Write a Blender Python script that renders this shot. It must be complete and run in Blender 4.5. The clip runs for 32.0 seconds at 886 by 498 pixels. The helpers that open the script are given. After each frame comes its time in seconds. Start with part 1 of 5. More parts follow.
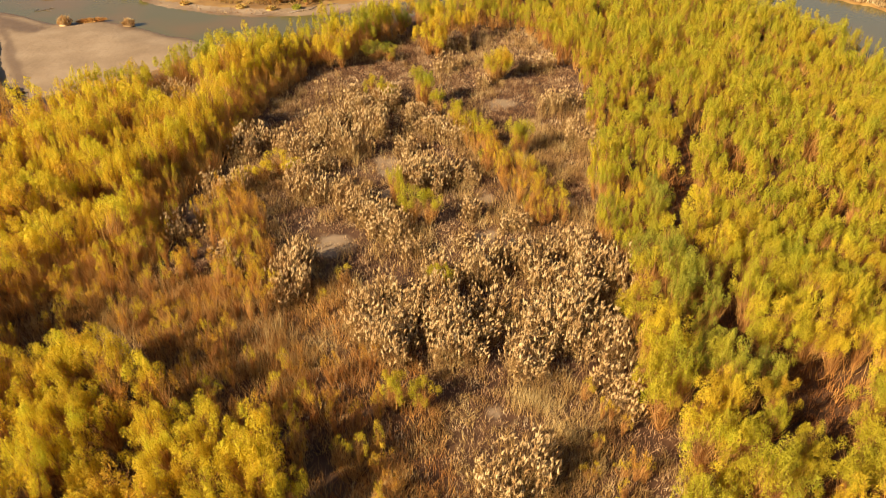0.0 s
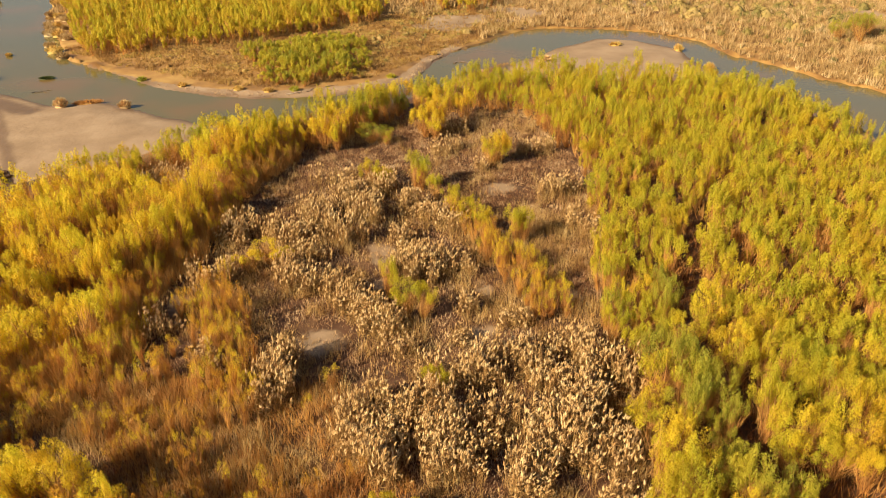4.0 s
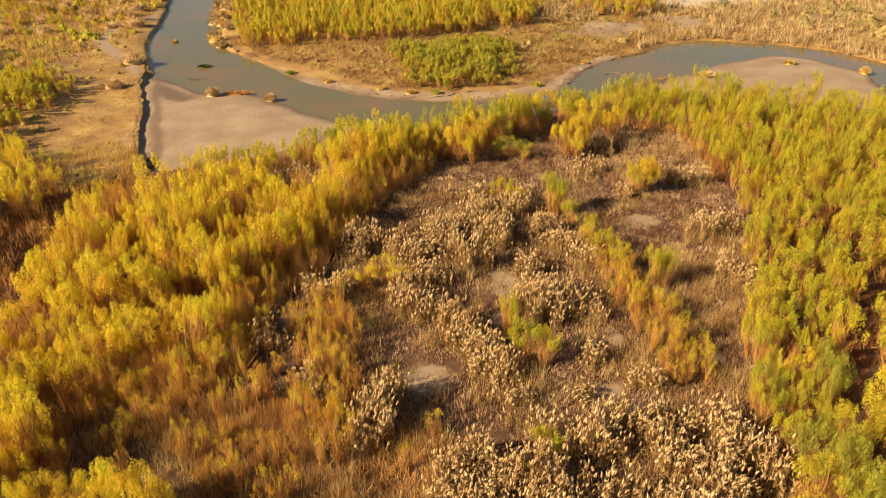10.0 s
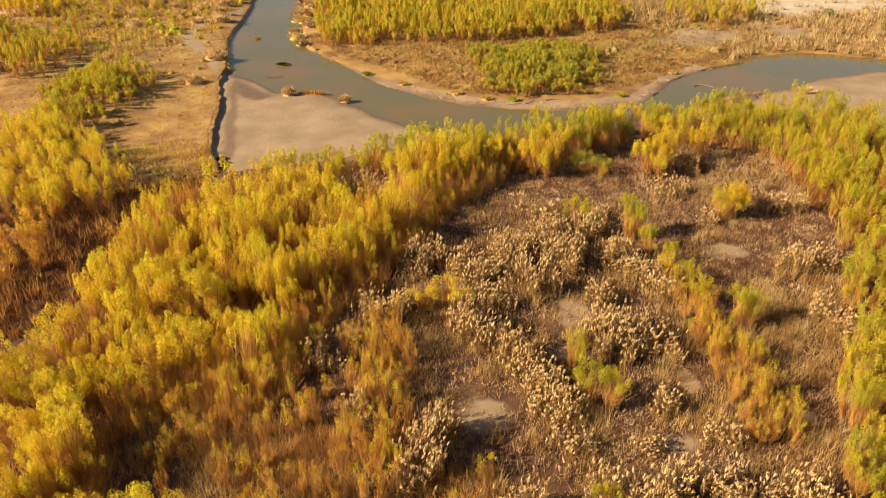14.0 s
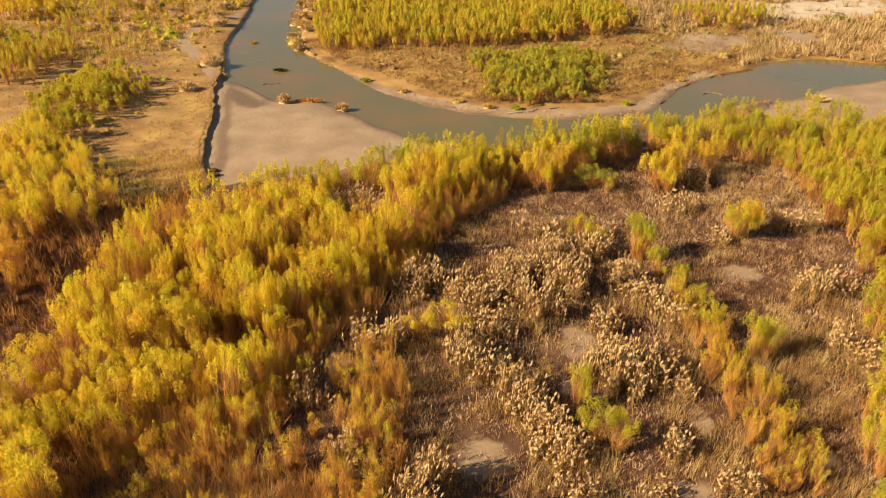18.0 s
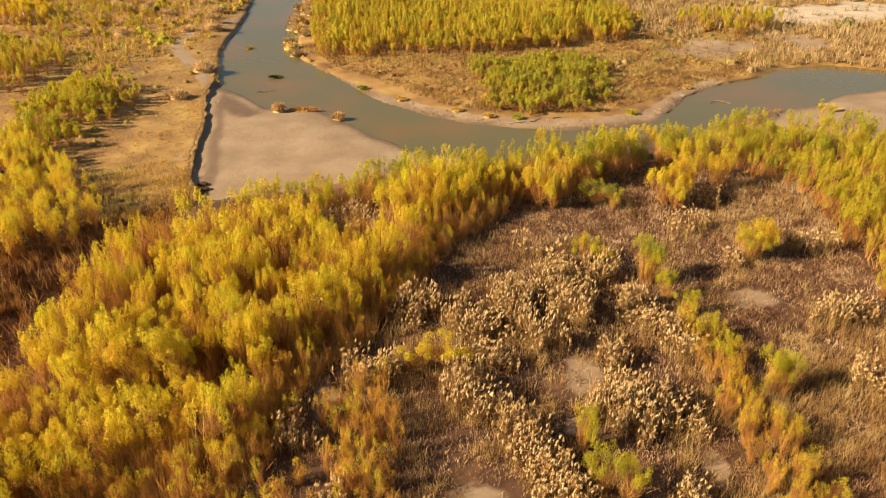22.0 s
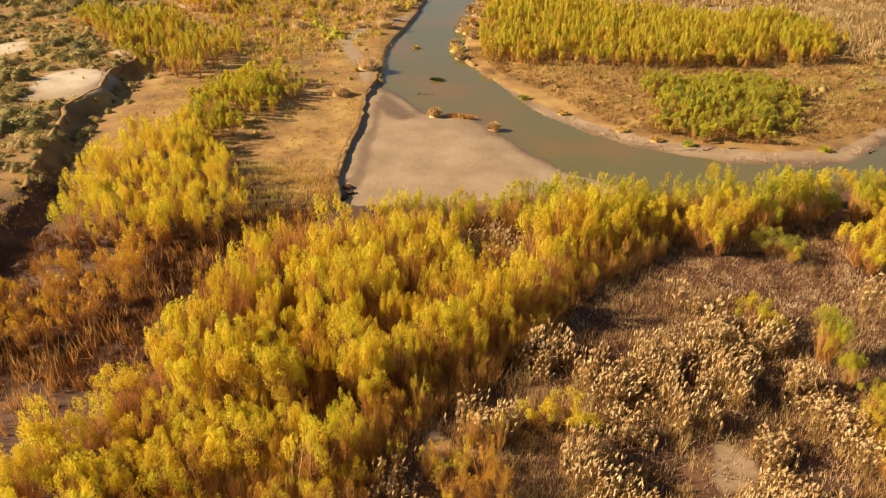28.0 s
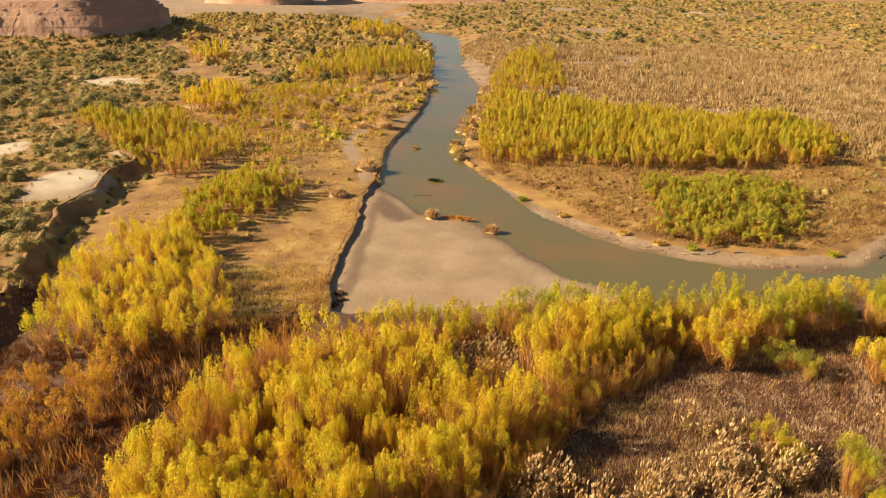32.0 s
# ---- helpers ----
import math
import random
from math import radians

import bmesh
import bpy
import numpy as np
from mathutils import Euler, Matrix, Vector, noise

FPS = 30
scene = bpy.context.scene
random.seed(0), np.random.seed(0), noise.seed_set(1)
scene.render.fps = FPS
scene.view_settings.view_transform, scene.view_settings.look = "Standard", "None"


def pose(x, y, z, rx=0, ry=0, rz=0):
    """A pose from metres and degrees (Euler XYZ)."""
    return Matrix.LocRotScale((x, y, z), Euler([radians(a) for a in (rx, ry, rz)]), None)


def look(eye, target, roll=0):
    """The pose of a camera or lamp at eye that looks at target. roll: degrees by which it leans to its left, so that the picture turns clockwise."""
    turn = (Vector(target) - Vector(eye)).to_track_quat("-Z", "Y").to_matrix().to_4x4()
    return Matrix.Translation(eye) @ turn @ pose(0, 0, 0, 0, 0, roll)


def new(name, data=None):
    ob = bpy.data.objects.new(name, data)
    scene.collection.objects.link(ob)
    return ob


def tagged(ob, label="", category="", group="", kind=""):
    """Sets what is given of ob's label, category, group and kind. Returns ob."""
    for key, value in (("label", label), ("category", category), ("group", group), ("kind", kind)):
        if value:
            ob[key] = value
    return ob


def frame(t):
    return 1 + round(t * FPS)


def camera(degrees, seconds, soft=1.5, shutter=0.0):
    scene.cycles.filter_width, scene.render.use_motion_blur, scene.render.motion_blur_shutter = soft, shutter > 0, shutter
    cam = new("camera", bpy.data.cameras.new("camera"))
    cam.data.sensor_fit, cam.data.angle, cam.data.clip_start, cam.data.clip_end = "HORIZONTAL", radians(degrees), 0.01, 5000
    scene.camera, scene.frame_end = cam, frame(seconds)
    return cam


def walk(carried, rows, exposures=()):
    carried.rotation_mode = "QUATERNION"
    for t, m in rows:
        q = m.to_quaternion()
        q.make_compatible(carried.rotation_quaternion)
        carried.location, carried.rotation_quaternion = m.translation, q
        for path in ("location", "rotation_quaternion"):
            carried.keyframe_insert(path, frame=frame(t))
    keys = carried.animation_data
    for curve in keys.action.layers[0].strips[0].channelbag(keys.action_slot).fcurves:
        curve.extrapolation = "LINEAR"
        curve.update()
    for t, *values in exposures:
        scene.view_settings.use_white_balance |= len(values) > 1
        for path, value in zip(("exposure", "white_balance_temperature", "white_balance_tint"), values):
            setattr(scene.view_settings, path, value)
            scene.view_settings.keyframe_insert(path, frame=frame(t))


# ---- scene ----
cam = camera(63.05, 32.0, soft=1.0)
PATH = [
    (0.0, pose(-3.948, -11.781, 34.984, 55.086, 0, -18.261)),
    (1.0, pose(-3.535, -10.921, 34.930, 55.118, 0, -18.238)),
    (2.0, pose(-3.140, -10.052, 34.888, 55.165, 0, -18.233)),
    (2.1, pose(-3.102, -9.965, 34.884, 55.577, 0, -18.235)),
    (2.2, pose(-3.063, -9.877, 34.880, 56.816, 0, -18.240)),
    (2.3, pose(-3.025, -9.790, 34.877, 58.742, 0, -18.248)),
    (2.4, pose(-2.987, -9.702, 34.874, 60.283, 0, -18.254)),
    (2.5, pose(-2.950, -9.614, 34.870, 60.668, 0, -18.256)),
    (3.0, pose(-2.764, -9.175, 34.856, 60.683, 0, -18.246)),
    (3.5, pose(-2.583, -8.733, 34.844, 60.674, 0, -18.241)),
    (5.5, pose(-1.909, -6.946, 34.823, 60.623, 0, -18.234)),
    (6.5, pose(-1.601, -6.041, 34.826, 60.628, 0, -18.274)),
    (6.8, pose(-1.512, -5.768, 34.828, 60.627, 0, -18.157)),
    (6.9, pose(-1.483, -5.677, 34.829, 60.621, 0, -17.572)),
    (7.0, pose(-1.454, -5.586, 34.830, 60.603, 0, -15.961)),
    (7.1, pose(-1.425, -5.495, 34.831, 60.583, 0, -13.768)),
    (7.2, pose(-1.397, -5.404, 34.833, 60.558, 0, -11.252)),
    (7.3, pose(-1.368, -5.312, 34.834, 60.537, 0, -9.028)),
    (7.4, pose(-1.340, -5.221, 34.835, 60.520, 0, -7.389)),
    (7.5, pose(-1.312, -5.129, 34.837, 60.512, 0, -6.570)),
    (8.0, pose(-1.176, -4.670, 34.845, 60.517, 0, -6.519)),
    (9.0, pose(-0.917, -3.748, 34.865, 60.465, 0, -6.438)),
    (10.0, pose(-0.677, -2.819, 34.890, 60.421, 0, -6.375)),
    (11.0, pose(-0.456, -1.884, 34.918, 60.372, 0, -6.362)),
    (11.2, pose(-0.414, -1.696, 34.924, 60.371, 0, -6.238)),
    (11.3, pose(-0.393, -1.602, 34.927, 60.355, 0, -4.815)),
    (11.4, pose(-0.373, -1.508, 34.930, 60.331, 0, -2.649)),
    (11.5, pose(-0.353, -1.414, 34.933, 60.313, 0, -0.830)),
    (11.6, pose(-0.333, -1.320, 34.936, 60.307, 0, -0.421)),
    (11.7, pose(-0.313, -1.226, 34.939, 60.305, 0, -0.267)),
    (12.0, pose(-0.254, -0.943, 34.947, 60.304, 0, -0.174)),
    (12.5, pose(-0.160, -0.470, 34.962, 60.289, 0, -0.094)),
    (13.5, pose(0.015, 0.478, 34.991, 60.250, 0, 0.078)),
    (14.5, pose(0.173, 1.432, 35.018, 60.238, 0, 0.176)),
    (16.5, pose(0.440, 3.351, 35.060, 60.213, 0, 0.363)),
    (18.0, pose(0.601, 4.798, 35.078, 60.206, 0, 0.458)),
    (19.5, pose(0.731, 6.252, 35.082, 60.198, 0, 0.510)),
    (21.0, pose(0.835, 7.708, 35.072, 60.221, 0, 0.556)),
    (22.5, pose(0.917, 9.166, 35.049, 60.257, 0, 0.585)),
    (24.0, pose(0.982, 10.624, 35.017, 60.289, 0, 0.556)),
    (25.5, pose(1.034, 12.078, 34.982, 60.342, 0, 0.461)),
    (25.6, pose(1.037, 12.175, 34.980, 60.341, 0, 0.594)),
    (25.7, pose(1.040, 12.271, 34.978, 60.338, 0, 1.127)),
    (25.8, pose(1.043, 12.368, 34.975, 60.328, 0, 2.592)),
    (25.9, pose(1.046, 12.465, 34.973, 60.315, 0, 4.724)),
    (26.0, pose(1.049, 12.562, 34.971, 60.288, 0, 7.014)),
    (26.1, pose(1.052, 12.658, 34.969, 60.287, 0, 8.987)),
    (26.2, pose(1.055, 12.755, 34.967, 60.275, 0, 10.852)),
    (26.3, pose(1.058, 12.851, 34.965, 60.266, 0, 12.318)),
    (26.4, pose(1.061, 12.948, 34.963, 60.260, 0, 13.251)),
    (26.5, pose(1.064, 13.045, 34.961, 60.257, 0, 13.783)),
    (28.5, pose(1.123, 14.968, 34.942, 60.185, 0, 14.119)),
    (28.8, pose(1.133, 15.255, 34.944, 60.253, 0, 14.121)),
    (28.9, pose(1.136, 15.350, 34.944, 60.597, 0, 14.132)),
    (29.0, pose(1.139, 15.446, 34.945, 61.536, 0, 14.215)),
    (29.1, pose(1.142, 15.541, 34.946, 63.412, 0, 14.216)),
    (29.2, pose(1.145, 15.637, 34.948, 65.267, 0, 14.271)),
    (29.3, pose(1.149, 15.732, 34.949, 66.503, 0, 14.308)),
    (29.4, pose(1.152, 15.828, 34.951, 66.949, 0, 14.322)),
    (29.5, pose(1.156, 15.923, 34.953, 67.052, 0, 14.325)),
    (30.0, pose(1.173, 16.398, 34.965, 67.136, 0, 14.386)),
    (31.0, pose(1.213, 17.345, 35.008, 67.267, 0, 14.476)),
    (32.0, pose(1.261, 18.285, 35.081, 67.391, 0, 14.546)),
]
walk(cam, PATH)

# ---- light ----
SUN_EL, SUN_AZ = radians(29), radians(197)  # the way to the sun, from +x
world = bpy.data.worlds.new("sky")
scene.world = world
world.use_nodes = True
wn = world.node_tree
sky = wn.nodes.new("ShaderNodeTexSky")
sky.sky_type = "NISHITA"
sky.sun_disc = False
sky.sun_elevation = SUN_EL
sky.sun_rotation = radians(90) - SUN_AZ
wn.nodes["Background"].inputs["Strength"].default_value = 0.045
wn.links.new(sky.outputs["Color"], wn.nodes["Background"].inputs["Color"])
sun_data = bpy.data.lights.new("sun", "SUN")
sun_data.energy, sun_data.angle, sun_data.color = 5.0, radians(0.6), (1.0, 0.83, 0.56)
sun = new("sun", sun_data)
sun_way = Vector((math.cos(SUN_EL) * math.cos(SUN_AZ), math.cos(SUN_EL) * math.sin(SUN_AZ), math.sin(SUN_EL)))
sun.matrix_world = look(sun_way * 100, (0, 0, 0))
scene.view_settings.exposure = 1.15

# ---- plan ----
NEAR_BANK = [(-170, 420), (-103, 357), (-73, 292), (-64, 256), (-52, 214), (-47, 191), (-44, 169), (-42.3, 145.5), (-38.7, 131.5),
             (-36, 121.5), (-32.5, 118.8), (-26.3, 111.7), (-18.6, 110.6), (-15, 107.6), (-10.6, 102.3), (-3.5, 94.8), (6, 91.5),
             (20, 93), (32, 98), (42, 107), (56.3, 114.7), (63, 119), (74.3, 124), (81, 120), (84.7, 112), (83, 104), (81.5, 95),
             (79, 89), (79, 83), (80.7, 76.5), (81, 70), (78.5, 57), (77, 42), (70, 10), (50, -40)]
FAR_BANK = [(-150, 440), (-105, 362), (-77, 337), (-70, 321), (-60, 279), (-50, 240), (-39, 211), (-36, 197), (-32, 169), (-29.7, 154),
            (-25.4, 138.6), (-22.7, 135.7), (-15.7, 123), (-9.3, 114.4), (-2, 108.5), (4.6, 105), (15, 102.6), (24, 103.7), (30, 106),
            (36, 115), (42.6, 122.7), (53, 129.4), (59, 134), (67.6, 136.2), (78.5, 131.5), (87, 126), (92.5, 115), (92, 103), (94.7, 93),
            (96.5, 84.6), (99.8, 77.7), (101, 60), (97, 20), (80, -40)]
SAND_LEFT = [(-37, 123), (-36, 115), (-32.6, 103.5), (-31, 93), (-28.8, 85), (-26.2, 79), (-17, 82), (-4, 87.5), (8, 90.3), (15, 93.6), (2, 97), (-10, 106), (-22, 114), (-30, 122)]
SAND_RIGHT = [(44, 104), (56, 119), (74, 127), (86, 120), (87, 104), (84, 92), (80, 86), (70, 91), (58, 95), (48, 99)]
SAND_STRIP = [(82, 92), (80.5, 83), (82, 76.5), (82.5, 70), (80, 57), (76.5, 57), (79, 70), (78, 77), (77, 86)]
SAND_FAR = [(-28, 141), (-20, 130), (-11, 119), (-1, 111.3), (7, 107.3), (20, 106.5), (29, 109.5), (36, 119), (44, 127), (47, 122), (30, 100), (-6, 104), (-28, 132)]
ISLET = [(-66, 284), (-56, 274), (-42, 243), (-37, 212), (-46, 216), (-56, 240)]
CLEAN_LEFT = [(-50, 84), (-29.5, 84.5), (-31.6, 93), (-33.2, 103.5), (-37, 115), (-38.5, 124), (-41.5, 142), (-47, 150), (-55, 135), (-46, 118), (-43.5, 100)]
TERRACE = [(-44, 40), (-53, 60), (-58, 71), (-66, 84), (-72, 94), (-73, 104), (-77, 112), (-76, 117), (-83, 126), (-100, 140), (-125, 158), (-175, 190), (-400, 230), (-400, 40)]
WOODED = [(-62, 30), (-60, 58), (-58, 76), (-52, 86), (-40, 84), (-34, 77), (-27, 79), (-14, 80), (6, 89), (30, 95), (50, 97), (72, 88), (80, 70), (76, 20), (60, -40), (-30, -40)]
SEEP = [(-34.5, 121), (-33.5, 113), (-31, 104), (-29.8, 97), (-27.6, 89), (-26.8, 84)]
TRACK = [(-37.8, 121.7), (-42.4, 130.6), (-47.5, 138.5), (-50.5, 144.6), (-51, 154), (-47.5, 163), (-45.4, 169.7)]
WET = [(-35.5, 119.5), (-33.4, 111), (-30.8, 107.6), (-28, 106.8), (-26.4, 109.5), (-29, 113), (-32, 116.5)]
PALE_SPOTS = [(2.6, 38.0, 3.0, 2.4), (10.7, 50.3, 1.9, 3.4), (-7.8, 47.2, 1.4, 2.6), (8.8, 16.2, 1.7, 1.0), (17.7, 41, 1.3, 2.2), (15.4, 35.4, 2.4, 1.3), (24.5, 38.0, 1.2, 2.2), (26.5, 60, 3, 2), (9.5, 44.6, 1.2, 1.4), (-3.5, 19.0, 1.4, 1.2)]
FAR_SPOTS = [(78, 171, 20, 12), (96, 176, 14, 12), (49, 317, 6, 5), (66, 226, 5, 5), (69, 304, 7, 6), (30, 453, 20, 12), (-9, 474, 20, 12), (-80, 103.4, 5.5, 7), (-103, 117, 7, 7), (-139, 190, 14, 8), (-92, 167, 7, 5), (-81, 122, 4, 3)]
STAND_G = [(47, 157), (57, 152.5), (69, 155), (72, 162), (60, 166), (50, 166)]

FOREST_RIGHT = [(14.5, 0), (16.2, 11.4), (17, 16), (20, 19), (24, 26), (24, 31), (26.5, 38), (33.2, 50.5), (37, 59.4), (37.5, 66), (39, 80), (33, 86), (24, 87.5),
                (30, 93), (41, 97), (50, 95), (60, 92.5), (70, 88), (76.5, 80), (77.5, 68), (75, 57), (73, 40), (66, 15), (56, -5)]
FOREST_LEFT = [(-26, 27), (-31, 38), (-29, 47), (-28.5, 54), (-29, 62), (-29, 66.5), (-26, 70), (-22, 72), (-13.7, 78), (-3.3, 82.5), (7.3, 86), (20, 88), (22, 86), (13, 79.5), (5, 77),
               (-1, 70), (-4.5, 61), (-7.5, 55), (-11, 50.5), (-12.5, 47), (-12.3, 42), (-16, 40.5), (-20, 39.5), (-22, 36.5), (-20.5, 30.5)]
FOREST_NEAR = [(-12.5, 26), (-9.2, 21), (-5.5, 16.5), (-4, 12), (-10, 6), (-22, 14), (-25, 26), (-16.6, 28)]
FOREST_WEST = [(-50, 65.5), (-54, 72), (-57, 81), (-57, 88), (-53, 93), (-47, 88), (-40, 82), (-35, 74), (-33, 68.5), (-36, 65.5), (-42, 64), (-47, 62.5)]
LANE_ROW = [(-46, 44), (-36, 51.5), (-35, 57), (-39, 63), (-44, 61), (-54, 48)]
BANK_SHRUBS = [(-50, 85), (-46.5, 87), (-45.5, 93), (-46, 103), (-45, 113), (-52, 120), (-59, 116), (-60, 107), (-57, 95)]
FAR_STAND = [(-30, 173), (-26, 150), (-21.7, 137), (-8, 136), (10, 140), (34, 147), (40, 162), (38, 172), (30, 180), (17, 177), (0, 177), (-14, 186), (-32, 190)]
FAR_GROVE = [(-33, 194), (-37, 222), (-38, 262), (-24, 268), (-19, 228), (-14, 198)]
GREEN_STAND = [(4, 130), (5, 118), (7, 110), (13, 108), (21, 109), (25.5, 118), (28, 133), (18, 137)]
STAND_A = [(-91, 203), (-70, 204), (-55, 217), (-59, 240), (-74, 262), (-88, 248), (-94, 224)]
STAND_F = [(-111, 300), (-90, 296), (-94, 326), (-122, 342)]
STAND_B = [(-100, 133), (-84, 121), (-73.8, 115), (-66, 113.5), (-62.5, 125), (-68, 136), (-79, 139), (-92, 152), (-103, 144)]
STAND_E = [(-101, 168), (-91, 156), (-82, 159), (-86, 172), (-99, 185)]
STAND_C = [(-86, 150), (-72, 144), (-58, 156), (-60, 180), (-70, 198), (-88, 196)]
STAND_D = [(-143, 234), (-132, 222), (-123, 230), (-135, 248)]
SAPLINGS = [(18.8, 56), (20.6, 55), (22.4, 49), (22.8, 44), (23.6, 39), (23.0, 34.5), (19.6, 34), (19.8, 40), (19.3, 46), (19.4, 51)]
ORANGE_BAND = [(-6.2, 48), (-2.4, 47.6), (-2.2, 39), (-2.6, 29), (-6.4, 29.5), (-6.6, 40)]
WEST_LAND = [(-66, 56), (-67, 84), (-73, 95), (-77, 112), (-79, 119), (-104, 146), (-104, 186), (-130, 216), (-146, 240), (-204, 300), (-290, 268), (-215, 200), (-120, 110), (-80, 58)]
EAST_LAND = [(-44, 290), (10, 300), (50, 285), (78, 255), (100, 300), (180, 560), (-10, 560), (-140, 470), (-100, 350), (-62, 330)]
UPPER_LAND = [(-130, 222), (-94, 190), (-60, 205), (-56, 240), (-72, 290), (-100, 352), (-140, 420), (-230, 380), (-205, 300), (-148, 250)]
MID_LAND = [(-104, 146), (-72, 140), (-58, 122), (-46, 150), (-48, 190), (-52, 212), (-92, 205), (-104, 186)]
FAR_LAND = FAR_BANK + [(500, -40), (500, 440)]
LANE = [(41.6, 58), (41.7, 51), (40.6, 43.5), (37, 39), (32.6, 34), (30, 29.3), (28, 24.2), (26.8, 19.5), (26.5, 15), (27, 12), (26, 8), (26.4, 4)]


def inside(poly, x, y):
    hit = np.zeros(x.shape, bool)
    for (ax, ay), (bx, by) in zip(poly, poly[1:] + poly[:1]):
        if ay != by:
            hit ^= ((ay > y) != (by > y)) & (x < (bx - ax) * (y - ay) / (by - ay) + ax)
    return hit


def away(line, x, y, closed=False):
    """The distance of each point to a line."""
    best = np.full(x.shape, 1e9)
    for (ax, ay), (bx, by) in zip(line, line[1:] + (line[:1] if closed else [])):
        dx, dy = bx - ax, by - ay
        k = np.clip(((x - ax) * dx + (y - ay) * dy) / (dx * dx + dy * dy), 0, 1)
        best = np.minimum(best, np.hypot(x - ax - k * dx, y - ay - k * dy))
    return best


def signed(poly, x, y):
    d = away(poly, x, y, True)
    return np.where(inside(poly, x, y), -d, d)


def step(a, b, v):
    k = np.clip((v - a) / (b - a), 0, 1)
    return k * k * (3 - 2 * k)


def lumps(x, y, size, seed=0):
    """Smooth noise from 0 to 1."""
    x, y = x / size, y / size
    ix, iy = np.floor(x).astype(np.int64), np.floor(y).astype(np.int64)
    fx, fy = x - ix, y - iy
    fx, fy = fx * fx * (3 - 2 * fx), fy * fy * (3 - 2 * fy)

    def h(i, j):
        n = (i * 374761393 + j * 668265263 + seed * 1442695041) & 0x7FFFFFFF
        n = ((n ^ (n >> 13)) * 1274126177) & 0x7FFFFFFF
        return ((n ^ (n >> 16)) & 0xFFFF) / 65535.0
    return (h(ix, iy) * (1 - fx) + h(ix + 1, iy) * fx) * (1 - fy) + (h(ix, iy + 1) * (1 - fx) + h(ix + 1, iy + 1) * fx) * fy


RIVER = NEAR_BANK + FAR_BANK[::-1]


def terrain(x, y):
    """Height of the ground, and how sandy it is."""
    x, y = np.asarray(x, float), np.asarray(y, float)
    wob = (lumps(x, y, 3.1, 1) - 0.5) * 1.2 + (lumps(x, y, 1.1, 2) - 0.5) * 0.5
    water = signed(RIVER, x, y) + wob * 0.6
    low = np.full(x.shape, 1e9)
    for poly in (SAND_LEFT, SAND_RIGHT, SAND_FAR, SAND_STRIP, ISLET):
        low = np.minimum(low, signed(poly, x, y))
    low = low + wob * 0.12
    land = 1.0 + 0.35 * (lumps(x, y, 17, 3) - 0.5) + 0.22 * (lumps(x, y, 4.3, 4) - 0.5)
    land = land - 0.32 * step(2.5, -1.5, signed(CLEAN_LEFT, x, y))
    edge = signed(TERRACE, x, y) + wob * 1.3
    land = land + 1.7 * (1 - step(-0.3, 0.9, edge)) - 0.25 * step(7, 2.5, edge) * step(0.4, 1.5, edge)
    land = land + step(150, 420, y) * 1.5 * lumps(x, y, 38, 6) + step(90, 160, np.hypot(x - 10, y - 60)) * 0.9 * lumps(x, y, 12, 5)
    land = np.where(inside(FAR_LAND, x, y), land * (0.35 + 0.65 * step(0, 16, water)), land)
    land = land + 3.5 * step(1.35, 1.0, np.hypot((x + 272) / 88, (y - 282) / 48))
    land = np.where(x < -30, np.minimum(land, 0.5 + 0.09 * np.maximum(water, 0) + 0.9 * (water > 14)), land)
    bar = 0.10 + 0.3 * step(0, 7, water) + 0.1 * (lumps(x, y, 6, 8) - 0.5) + 0.03 * lumps(x, y, 1.3, 9)
    k = np.where(inside(FAR_LAND, x, y), step(0.25, 11, low), step(0.05, 0.5, low))
    z = bar * (1 - k) + land * k
    shore = np.where(low < 1.0, step(-1.8, 0.6, water), step(-0.5, 0.45, water))
    z = -0.7 * (1 - shore) + z * shore
    sandy = 1 - step(-0.3, 0.9, low)
    far_sand = step(0.72, 0.84, lumps(x, y, 21, 11) * 0.7 + lumps(x, y, 7, 12) * 0.3) * step(70, 120, np.hypot(x - 10, y - 40)) * (water > 6)
    sandy = np.maximum(sandy, far_sand * 0.9)
    sandy = np.maximum(sandy, 0.9 * step(1.2, 0.6, np.hypot((x + 78) / 6, (y - 103) / 9) + wob * 0.2))
    sandy = np.maximum(sandy, 0.95 * step(1.9, 0.7, away(TRACK, x, y) + wob * 0.6))
    for cx, cy, rx, ry in PALE_SPOTS:
        sandy = np.maximum(sandy, 0.8 * step(1.2, 0.3, np.hypot((x - cx) / rx, (y - cy) / ry) + wob * 0.25))
    sandy = np.maximum(sandy, 0.35 * inside(CLEAN_LEFT, x, y) * step(0.55, 0.75, lumps(x, y, 5, 14)))
    sandy = np.maximum(sandy, 0.9 * step(365, 400, y) * step(-115, -165, x))
    pale = np.zeros(x.shape)
    for cx, cy, rx, ry in FAR_SPOTS:
        pale = np.maximum(pale, step(1.2, 0.5, np.hypot((x - cx) / rx, (y - cy) / ry) + wob * 0.12 + 0.7 * (lumps(x, y, 5.5, 16) - 0.5)))
    sandy = np.maximum(sandy, 0.95 * pale)
    damp = 0.8 * step(1.0, 0.2, away(SEEP, x, y) + wob * 0.5)
    damp = np.maximum(damp, step(1.9, 0.2, water + (lumps(x, y, 5, 15) - 0.5) * 2.2))
    damp = np.maximum(damp, 0.95 * step(0.5, -0.9, signed(WET, x, y) + wob * 0.8))
    turf = step(0, 3, signed(WOODED, x, y) + wob * 1.5)
    return z, sandy, damp, turf, pale


def ground_z(x, y):
    return terrain(x, y)[0]


